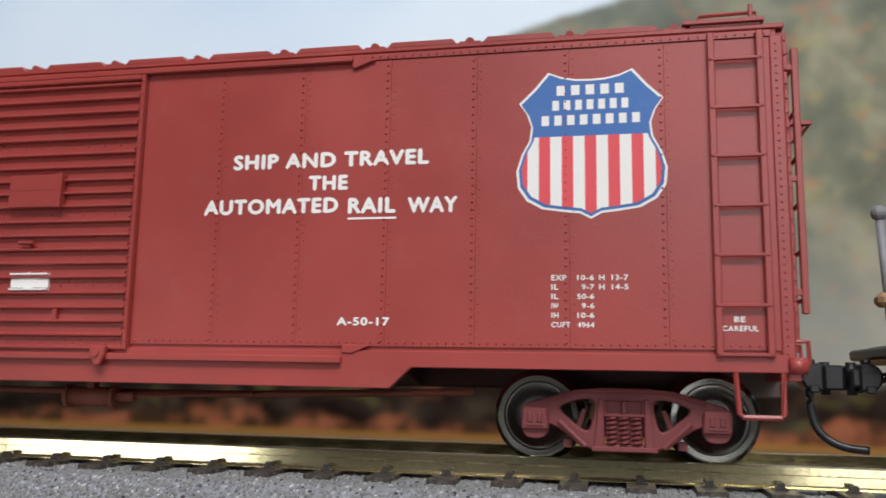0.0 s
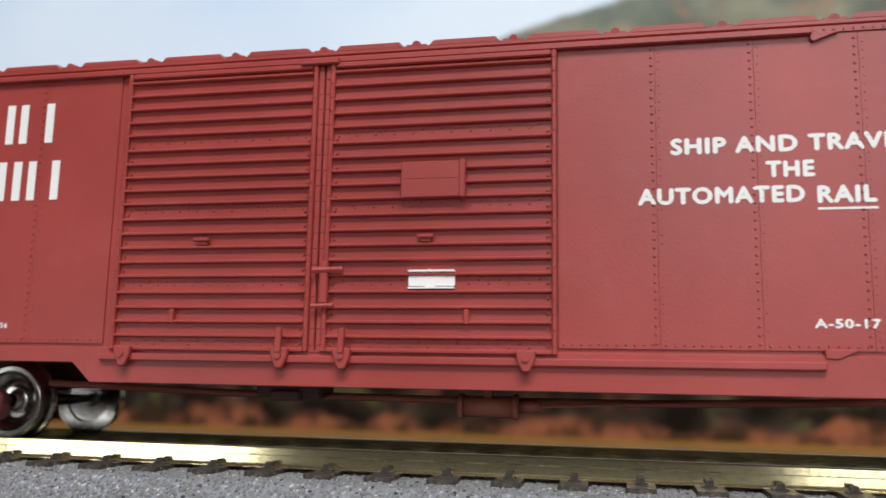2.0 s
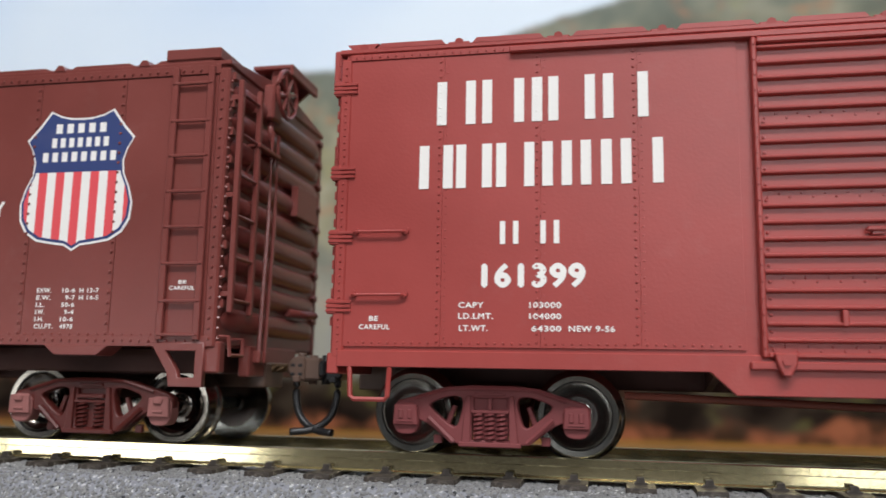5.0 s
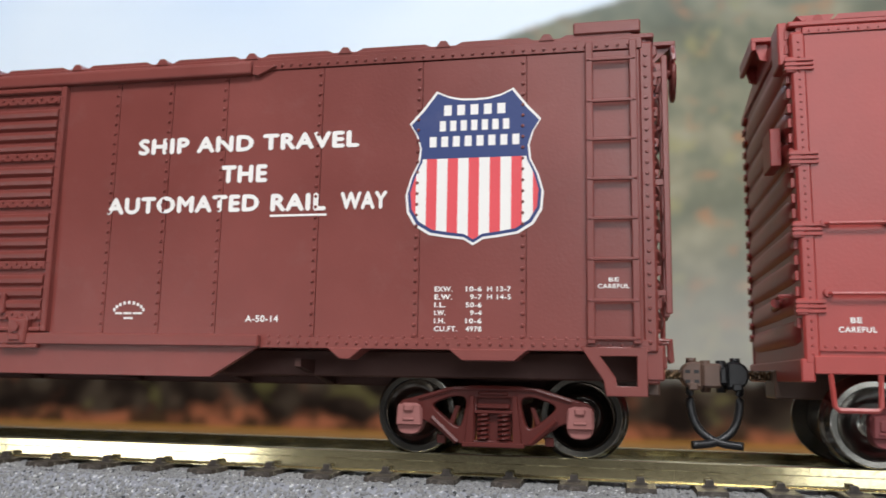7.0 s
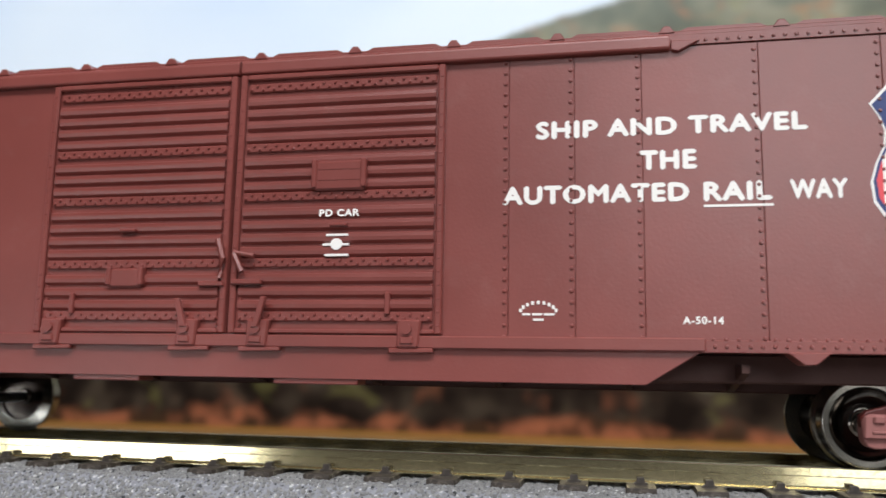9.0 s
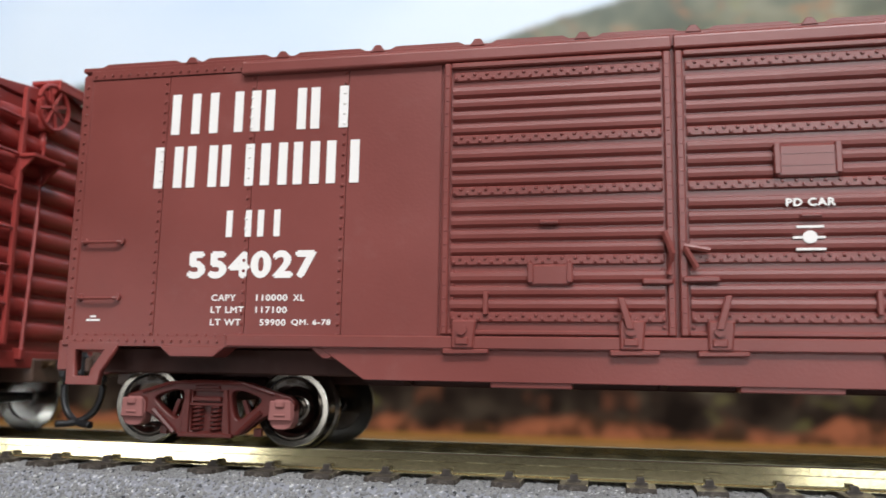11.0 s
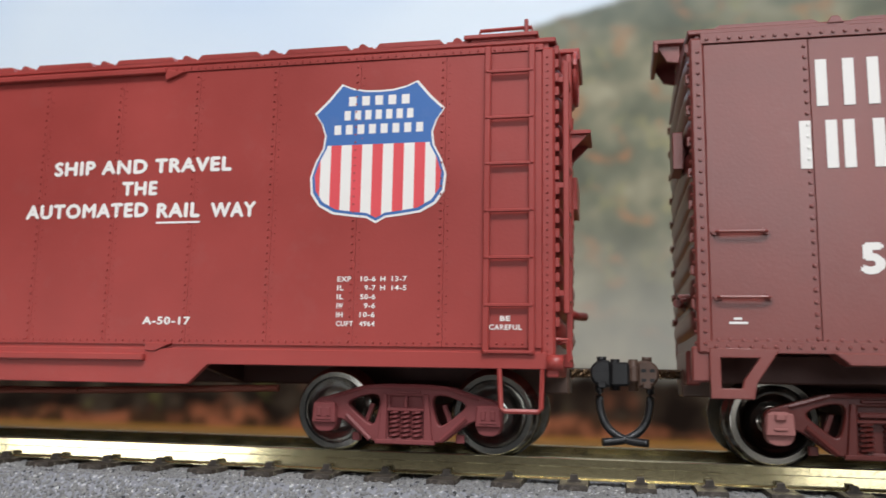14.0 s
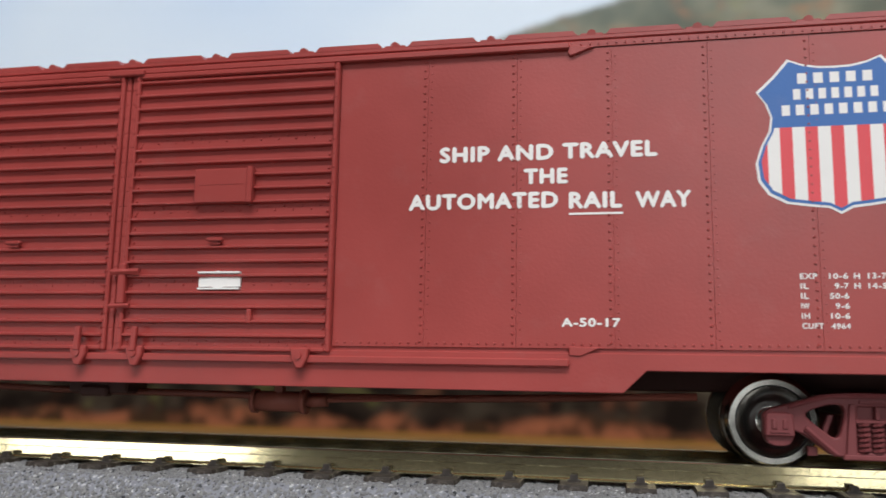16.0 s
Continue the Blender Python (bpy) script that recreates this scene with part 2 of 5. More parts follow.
def flipped(bm):
    """Turn half round the upright axis: the same fitting on the other side of the car."""
    bmesh.ops.rotate(bm, verts=bm.verts, cent=(0, 0, 0), matrix=Matrix.Rotation(math.pi, 3, "Z"))
    return bm


def part(name, bm, materials, parent, label="", at=None):
    """One mesh object under a thing or part; the bmesh is in millimetres."""
    me = bpy.data.meshes.new(name)
    bmesh.ops.scale(bm, verts=bm.verts, vec=(MM, MM, MM))
    bm.to_mesh(me)
    bm.free()
    for m in materials if isinstance(materials, (list, tuple)) else [materials]:
        me.materials.append(m)
    ob = new(name, me)
    ob.parent = parent
    if at:
        ob.location = Vector(at) * MM
    return tagged(ob, label) if label else ob


def again(ob, parent, at=(0, 0, 0), turn=0):
    """The same mesh once more as a part of its own."""
    o = new(ob.name.split(".")[0], ob.data)
    o.parent = parent
    o.matrix_basis = pose(at[0] * MM, at[1] * MM, at[2] * MM, 0, 0, turn)
    if ob.get("label"):
        tagged(o, ob["label"])
    return o


def bm_new():
    return bmesh.new()


def outline_mesh(splines, depth, bevel=0.0):
    """A flat plate with holes from closed outlines in x, z; depth along y, centred. Returns a bmesh in millimetres."""
    cu = bpy.data.curves.new("outline", "CURVE")
    cu.dimensions, cu.fill_mode, cu.extrude, cu.bevel_depth, cu.bevel_resolution = "2D", "BOTH", max(depth / 2 - bevel, 0), bevel, 1
    cu.offset = -bevel
    for pts in splines:
        sp = cu.splines.new("POLY")
        sp.points.add(len(pts) - 1)
        for p, (x, z) in zip(sp.points, pts):
            p.co = (x, z, 0, 1)
        sp.use_cyclic_u = True
    return curve_bm(cu)


def curve_bm(cu):
    ob = bpy.data.objects.new("shape", cu)
    scene.collection.objects.link(ob)
    me = bpy.data.meshes.new_from_object(ob.evaluated_get(bpy.context.evaluated_depsgraph_get()))
    bm = bmesh.new()
    bm.from_mesh(me)
    bmesh.ops.rotate(bm, verts=bm.verts, cent=(0, 0, 0), matrix=Matrix.Rotation(math.pi / 2, 3, "X"))
    bpy.data.objects.remove(ob)
    bpy.data.meshes.remove(me)
    bpy.data.curves.remove(cu)
    return bm


def lettering(text, x0, x1, z0, z1, y, parent, bold=0.02, label="", name="lettering"):
    """Printed words, fitted between x0 and x1, base line z0, cap height z1."""
    cu = bpy.data.curves.new("text", "FONT")
    cu.space_character = 1.12
    cu.body, cu.size, cu.offset, cu.extrude, cu.resolution_u = text, 1.0, 0.0, 0.0, 3
    bm = curve_bm(cu)
    # a bolder face: the same strokes printed again a hair to either side, one over the other
    for k, (dx, dz) in enumerate(((bold, 0), (-bold, 0), (0, bold), (0, -bold))):
        more = bmesh.ops.duplicate(bm, geom=[g for g in list(bm.verts) + list(bm.edges) + list(bm.faces) if k == 0 or g.tag])
        if k == 0:
            fresh = {g for g in more["geom"]}
            for g in list(bm.verts) + list(bm.edges) + list(bm.faces):
                g.tag = g not in fresh
        for g in more["geom"]:
            g.tag = False
        bmesh.ops.translate(bm, verts=[g for g in more["geom"] if isinstance(g, bmesh.types.BMVert)], vec=(dx, -0.002 * (k + 1), dz))
    xs = [v.co.x for v in bm.verts]
    zs = [v.co.z for v in bm.verts]
    sx, sz = (x1 - x0) / (max(xs) - min(xs)), (z1 - z0) / (max(zs) - min(zs))
    lx, lz = min(xs), min(zs)
    for v in bm.verts:
        v.co = (x0 + (v.co.x - lx) * sx, y + v.co.y, z0 + (v.co.z - lz) * sz)
    return part(name, bm, WHITE, parent, label)


# printed rows of plain bars: spans, foot, head, stroke width
RED_ROWS = [([(-77.3, -72.7), (-71.9, -67.0), (-66.1, -64.9), (-64.2, -58.9), (-58.0, -53.0)], 38.4, 43.7, 1.15),
            ([(-79.3, -75.3), (-74.9, -70.7), (-70.2, -65.8), (-64.9, -63.7), (-62.7, -59.4), (-58.3, -57.1), (-56.1, -51.5)], 30.75, 35.95, 1.15),
            ([(-69.7, -67.6), (-65.1, -63.0)], 24.1, 26.75, 0.6)]
BROWN_ROWS = [([(-74.4, -70.5), (-69.2, -64.7), (-63.6, -62.4), (-61.7, -56.4), (-55.8, -51.0)], 38.7, 43.95, 1.15),
              ([(-76.3, -72.5), (-71.9, -67.8), (-67.2, -62.9), (-62.0, -60.8), (-59.7, -56.6), (-55.6, -54.4), (-53.5, -49.4)], 31.8, 37.1, 1.15),
              ([(-66.1, -62.8), (-62.0, -59.1)], 25.45, 28.75, 0.8)]


def stroke_boxes(rows):
    """Plain upright bars in place of a large name: two for a wide character, one for a narrow one."""
    out = []
    for spans, z0, z1, wide in rows:
        for x0, x1 in spans:
            out += [(a, b, z0, z1) for a, b in (((x0, x1),) if x1 - x0 < 1.8 else ((x0, x0 + wide), (x1 - wide, x1)))]
    return out


def strokes(rows, y, parent):
    for a, b, z0, z1 in stroke_boxes(rows):
        bars([(a, b)], z0, z1, y, parent)


def bars(spans, z0, z1, y, parent, name="lettering_bar", mat=None, depth=0.03):
    """Plain bars in place of a name."""
    for x0, x1 in spans:
        bm = bm_new()
        box(bm, x0, x1, y - depth, y + 0.02, z0, z1)
        part(name, bm, mat or WHITE, parent)


# ---- the room ----
def structure(name, bm, mat, label):
    ob = part(name, bm, mat, None)
    return tagged(ob, label, name.split("_")[0], kind="structure")


bm = bm_new(); box(bm, -3500, 2700, -2100, 700, -1000, -950)
structure("floor", bm, CARPET, "grey carpeted floor of the layout room")
bm = bm_new(); box(bm, -3500, 2700, -2100, 700, 1650, 1700)
structure("ceiling", bm, CEILPAINT, "plain white painted ceiling")
bm = bm_new(); box(bm, -3500, 2700, 600, 700, -950, 1650)
structure("wall_north", bm, WALLPAINT, "plain dark grey painted wall behind the layout")
bm = bm_new(); box(bm, -3500, -3400, -2000, 600, -950, 1650)
structure("wall_west", bm, WALLPAINT, "plain dark grey side wall")
bm = bm_new(); box(bm, 2600, 2700, -2000, 600, -950, 1650)
structure("wall_east", bm, WALLPAINT, "plain dark grey side wall")
bm = bm_new()
for b in ((-3500, -1680, -950, 1650), (-880, 0, -950, 1650), (1200, 2700, -950, 1650), (0, 240, -950, 250), (760, 1200, -950, 250), (240, 760, -950, -440), (240, 760, -40, 250), (0, 1200, 1020, 1650), (-1680, -880, -950, -420), (-1680, -880, 160, 1650)):
    box(bm, b[0], b[1], -2100, -2000, b[2], b[3])
structure("wall_south", bm, WALLPAINT, "dark grey painted wall with three window openings")
bm = bm_new()
for b in ((-1680, -1635, -420, 160), (-925, -880, -420, 160), (-1635, -925, -420, -375), (-1635, -925, 115, 160)):
    box(bm, b[0], b[1], -2085, -2030, b[2], b[3], 4)
window = structure("window_1", bm, FRAMEPAINT, "low white-framed window letting daylight in")
bm = bm_new(); box(bm, -1633, -927, -2062, -2056, -373, 113)
pane = part("pane", bm, GLASS, window)
pane.visible_shadow = False
bm = bm_new()
for b in ((0, 45, 250, 1020), (1155, 1200, 250, 1020), (45, 1155, 250, 295), (45, 1155, 975, 1020)):
    box(bm, b[0], b[1], -2085, -2030, b[2], b[3], 4)
window = structure("window_2", bm, FRAMEPAINT, "white-framed window letting daylight in")
bm = bm_new(); box(bm, 47, 1153, -2062, -2056, 297, 973)
pane = part("pane", bm, GLASS, window)
pane.visible_shadow = False
bm = bm_new()
for b in ((240, 280, -440, -40), (720, 760, -440, -40), (280, 720, -440, -400), (280, 720, -80, -40)):
    box(bm, b[0], b[1], -2085, -2030, b[2], b[3], 4)
window = structure("window_3", bm, FRAMEPAINT, "small low white-framed window")
bm = bm_new(); box(bm, 282, 718, -2062, -2056, -398, -82)
pane = part("pane", bm, GLASS, window)
pane.visible_shadow = False
# ceiling fitting over the layout
bm = bm_new(); box(bm, -350, 590, -940, -500, 965, 1000, 6)
fitting = tagged(part("ceiling_light", bm, FRAMEPAINT, None), "long white light fitting hung over the layout", "lamp", kind="structure")
for x in (-230, 470):
    bm = bm_new(); rod(bm, [(x, -720, 998), (x, -720, 1650)], 6, 8)
    part("hanger", bm, FRAMEPAINT, fitting)

# the layout: table, mat, printed backdrop
bm = bm_new(); box(bm, -1500, 1300, -140, 420, -45, -18.2, 2)
tagged(part("layout_table", bm, TABLEWOOD, None), "plywood layout table under the model railway", "table", kind="structure")
bm = bm_new()
for x in (-1420, 1220):
    for y in (-95, 370):
        box(bm, x - 35, x + 35, y - 35, y + 35, -950, -45, 3)
tagged(part("table_trestle", bm, TABLEWOOD, None), "wooden posts carrying the layout table", "table", kind="structure")
bm = bm_new(); box(bm, -1490, 1290, 34, 249.5, -18, -16.6)
tagged(part("ground", bm, MEADOW, None), "ochre dry grass mat beside the track", "ground", kind="structure")
bm = bm_new(); box(bm, -1490, 1290, 250, 254, -18, 520)
backdrop = tagged(part("backdrop", bm, LANDSCAPE, None), "printed scenic sheet with pale sky and autumn hills", "backdrop", kind="structure")


# ---- track ----
TRACK0, TRACK1, PITCH_TIE = -700.0, 640.0, 7.45
bm = bm_new()
slab(bm, [(-33, -18), (-17.5, -3.3), (-13.5, -3.1), (13.5, -3.1), (17.5, -3.3), (33, -18)], TRACK0, TRACK1, "x")
roadbed = tagged(part("roadbed", bm, BED, None), "moulded grey ballast roadbed under the track", "roadbed", kind="structure")


def ballast():
    """Loose granite grains, closest where the camera looks."""
    rng = np.random.default_rng(5)
    n = 22000
    x = rng.uniform(-112, 52, n)
    y = np.where(rng.random(n) < 0.8, rng.uniform(-22, -9.3, n), rng.uniform(-8, 13, n))
    z = np.where(y < -17.5, -3.3 + (y + 17.5) * 0.93, np.where(y < -13.5, -3.1 + (y + 13.5) * 0.05, -3.1))
    k = np.round((x + 4.95) / PITCH_TIE)
    off_tie = (np.abs(x - (k * PITCH_TIE - 4.95)) > 1.85) | (y < -14.3)
    x, y, z = x[off_tie], y[off_tie], z[off_tie]
    n = len(x)
    size = rng.uniform(0.15, 0.3, n)
    p = (1 + 5 ** 0.5) / 2
    ico = np.array([(-1, p, 0), (1, p, 0), (-1, -p, 0), (1, -p, 0), (0, -1, p), (0, 1, p), (0, -1, -p), (0, 1, -p), (p, 0, -1), (p, 0, 1), (-p, 0, -1), (-p, 0, 1)]) / 1.9
    tri = [(0, 11, 5), (0, 5, 1), (0, 1, 7), (0, 7, 10), (0, 10, 11), (1, 5, 9), (5, 11, 4), (11, 10, 2), (10, 7, 6), (7, 1, 8),
           (3, 9, 4), (3, 4, 2), (3, 2, 6), (3, 6, 8), (3, 8, 9), (4, 9, 5), (2, 4, 11), (6, 2, 10), (8, 6, 7), (9, 8, 1)]
    verts = ico[None] * rng.uniform(0.7, 1.25, (n, 12, 1)) * (size[:, None] * rng.uniform(0.7, 1.3, (n, 3)))[:, None, :]
    verts = verts + np.stack([x, y, z - size * 0.3], -1)[:, None, :]
    faces = (np.array(tri)[None] + 12 * np.arange(n)[:, None, None]).reshape(-1, 3)
    me = bpy.data.meshes.new("ballast")
    me.from_pydata((verts.reshape(-1, 3) * MM).tolist(), [], faces.tolist())
    me.materials.append(GRAIN)
    tagged(new("ballast", me), "fine grey granite ballast with dark and white specks", "ballast", kind="stuff")


ballast()

track = tagged(new("model_track"), "model railway track with nickel silver rails on dark ties", "track")
RAIL_HALF = [(0.36, 0), (0.5, -0.03), (0.6, -0.14), (0.6, -0.95), (0.54, -1.05), (0.54, -2.05), (0.6, -2.2), (0.95, -2.38), (0.95, -2.5)]
RAIL_SECTION = RAIL_HALF + [(-a, b) for a, b in reversed(RAIL_HALF)]
for side in (-8.85, 8.85):
    bm = bm_new()
    slab(bm, [(side + a, b) for a, b in RAIL_SECTION], TRACK0, TRACK1, "x")
    for face in bm.faces:
        face.material_index = 0 if face.calc_center_median().z > -0.12 else 1
    part("rail", bm, [RAILMETAL, RAILSIDE], track)

bm = bm_new()
slab(bm, [(-1.72, -3.6), (1.72, -3.6), (1.6, -2.52), (-1.6, -2.52)], -14.2, 14.2, "y", 0.06)
first_tie = part("tie", bm, TIE, track, at=(-4.95, 0, 0))
bm = bm_new()
slab(bm, [(-0.85, -2.6), (0.85, -2.6), (0.78, -2.32), (0.48, -2.25), (0.4, -1.72), (-0.4, -1.72), (-0.48, -2.25), (-0.78, -2.32)], -0.45, 0.4, "y", 0.05)
first_clip = part("rail_clip", bm, TIE, first_tie, at=(0, -10.35, 0))
for y in (-7.4, 7.4, 10.35):
    again(first_clip, first_tie, (0, y, 0))
for k in range(-93, 87):
    if k:
        o = again(first_tie, track, (-4.95 + k * PITCH_TIE, 0, 0))
        for y in (-10.35, -7.4, 7.4, 10.35):
            again(first_clip, o, (0, y, 0))


# ---- rolling stock ----
HALF = 16.75          # half the width of a car body


def wheelset(car, x, plate, rim, tread):
    """Two flanged wheels on an axle, at x along the car."""
    bm = bm_new()
    for s in (-1, 1):
        prof = [(0.5, -9.7), (1.0, -9.7), (1.15, -8.6), (1.6, -8.35), (2.2, -8.38), (2.8, -8.55), (3.3, -8.85), (3.7, -9.2), (3.95, -9.5), (4.02, -9.95), (4.6, -10.0), (4.78, -9.88),
                (4.82, -8.15), (5.05, -7.9), (5.4, -7.72), (5.45, -7.5), (5.3, -7.25), (3.6, -7.2), (3.4, -7.6), (1.3, -7.7), (1.2, -7.1), (0.5, -7.1)]
        # the rim's inner lip is black, shade of the groove put into the colour
        slots = [0, 0, 0, 0, 0, 0, 0, 0, 3, 1, 2, 2, 2, 2, 2, 2, 2, 0, 0, 0, 0]
        turned(bm, [(r, s * -y if s > 0 else y) for r, y in prof], 48, slots=slots)
    turned(bm, [(0.62, -7.3), (0.75, -3), (0.75, 3), (0.62, 7.3)], 14, slots=[3, 3, 3])
    turned(bm, [(0.45, -12.2), (0.45, -9.7)], 10, slots=[3])
    ob = part("wheelset", bm, [plate, rim, tread, BLACK], car, "turned steel wheels on an axle", at=(x, 0, 4.82))
    for f in ob.data.polygons:
        f.use_smooth = len(f.vertices) == 4 and abs(f.normal.y) < 0.98
    return ob


def ring(pts, n=2):
    """Round off a closed outline by cutting its corners."""
    for _ in range(n):
        out = []
        for (ax, az), (bx, bz) in zip(pts, pts[1:] + pts[:1]):
            out += [(ax * 0.78 + bx * 0.22, az * 0.78 + bz * 0.22), (ax * 0.22 + bx * 0.78, az * 0.22 + bz * 0.78)]
        pts = out
    return pts


def side_frame(car, cx, sign, mat, style):
    """A cast side frame with its springs and journal boxes, at y = -12.6 (sign -1) or +12.6."""
    top = [(-11.4, 6.15), (-8.6, 6.9), (-4.6, 8.15), (4.6, 8.15), (8.6, 6.9), (11.4, 6.15)]
    low = [(11.4, 4.2), (8.4, 4.1), (7.2, 3.6), (4.1, 1.15), (-4.1, 1.15), (-7.2, 3.6), (-8.4, 4.1), (-11.4, 4.2)]
    tri = [(3.0, 6.75), (4.6, 6.95), (7.0, 6.1), (7.1, 5.5), (4.4, 3.3), (3.7, 3.6)]
    holes = [ring(tri), ring([(-x, z) for x, z in tri])]
    holes.append([(-1.95, 5.4), (1.95, 5.4), (1.95, 6.75), (-1.95, 6.75)])
    holes.append([(-2.2, 1.95), (2.2, 1.95), (2.1, 5.05), (-2.1, 5.05)])
    bm = outline_mesh([ring(top + low, 1)] + holes, 1.5, 0.16)
    # raised rims, columns and the bottom plank
    for s in (-1, 1):
        slab(bm, [(s * 2.25, 1.5), (s * 3.3, 1.5), (s * 2.75, 7.0), (s * 2.2, 7.0)], -1.12, -0.6, "y", 0.08)
        rod(bm, [(s * 7.2, -0.9, 4.4), (s * 4.2, -0.95, 1.7)], 0.32, 6)
        rod(bm, [(s * 8.8, -0.78, 6.55), (s * 4.7, -0.86, 7.75), (0, -0.86, 7.85)], 0.26, 6)
        slab(bm, [(s * 5.3, 2.4), (s * 5.9, 2.5), (s * 4.6, 5.8), (s * 4.1, 5.7)], 0.3, 0.9, "y", 0.05)
        box(bm, s * 6.3 - 0.5, s * 6.3 + 0.5, 0.3, 1.0, 1.4, 2.4, 0.08)
    box(bm, -3.6, 3.6, -1.2, -0.5, 1.2, 1.75, 0.1)
    box(bm, -2.2, 2.2, -1.05, -0.5, 5.0, 5.35, 0.06)
    box(bm, -2.0, 2.0, -0.2, 0.7, 1.5, 7.2)
    if style == "A":
        box(bm, -0.22, 0.22, -0.95, -0.3, 5.4, 6.75, 0.05)
        box(bm, -1.8, 1.8, -0.98, -0.6, 7.05, 7.35, 0.06)
    else:
        box(bm, -1.9, 1.9, -1.0, -0.3, 5.55, 6.1, 0.1)
        box(bm, -1.7, 1.7, -1.0, -0.6, 7.05, 7.5, 0.12)
    turn = 0 if sign < 0 else 180
    fr = part("side_frame", bm, mat, car, at=(cx, sign * 12.6, 0))
    fr.matrix_basis = pose(cx * MM, sign * 12.6 * MM, 0, 0, 0, turn)
    # springs
    for x in ((-1.35, 0.0, 1.35) if style == "A" else (-1.2, 1.2)):
        bm = bm_new()
        r = 0.5 if style == "A" else 0.62
        rod(bm, [(x + r * math.cos(k * 0.9), -0.55 + 0.5 * math.sin(k * 0.9), 1.85 + 3.15 * k / 42) for k in range(43)], 0.17, 5)
        part("coil_spring", bm, mat, fr)
    # journal boxes
    for s in (-1, 1):
        bm = bm_new()
        slab(bm, ring([(s * 9.85 - 1.5, 6.0), (s * 9.85 + 1.5, 6.0), (s * 9.85 + 1.55, 3.3), (s * 9.85 + 0.9, 2.4), (s * 9.85 - 0.9, 2.4), (s * 9.85 - 1.55, 3.3)], 1), -1.0, 1.0, "y", 0.12)
        slab(bm, [(s * 9.85 - 1.5, 3.45), (s * 9.85 + 1.5, 3.45), (s * 9.85 + 1.35, 5.85), (s * 9.85 - 1.35, 5.85)], -1.5, -0.9, "y", 0.14)
        if style == "A":
            for dx in (-0.55, 0.55):
                box(bm, s * 9.85 + dx - 0.28, s * 9.85 + dx + 0.28, -1.66, -1.4, 4.2, 5.3, 0.1)
            box(bm, s * 9.85 - 0.95, s * 9.85 + 0.95, -1.62, -1.45, 3.8, 4.05, 0.05)
        else:
            box(bm, s * 9.85 - 0.6, s * 9.85 + 0.6, -1.85, -1.4, 5.0, 5.9, 0.2)
            box(bm, s * 9.85 - 0.7, s * 9.85 + 0.7, -1.66, -1.45, 4.0, 4.3, 0.08)
        part("journal_box", bm, mat if style == "A" else DUSTY, fr)


def truck(car, cx, mat, metals, style):
    """A four-wheel truck: bolster, two side frames, two wheelsets."""
    bm = bm_new()
    box(bm, cx - 2.2, cx + 2.2, -11.8, 11.8, 5.6, 7.4, 0.3)
    box(bm, cx - 3.6, cx + 3.6, -3.4, 3.4, 6.4, 8.6, 0.4)
    part("bolster", bm, UNDER, car)
    for sign in (-1, 1):
        side_frame(car, cx, sign, mat, style)
    return [wheelset(car, cx + d, *metals) for d in (-9.85, 9.85)]


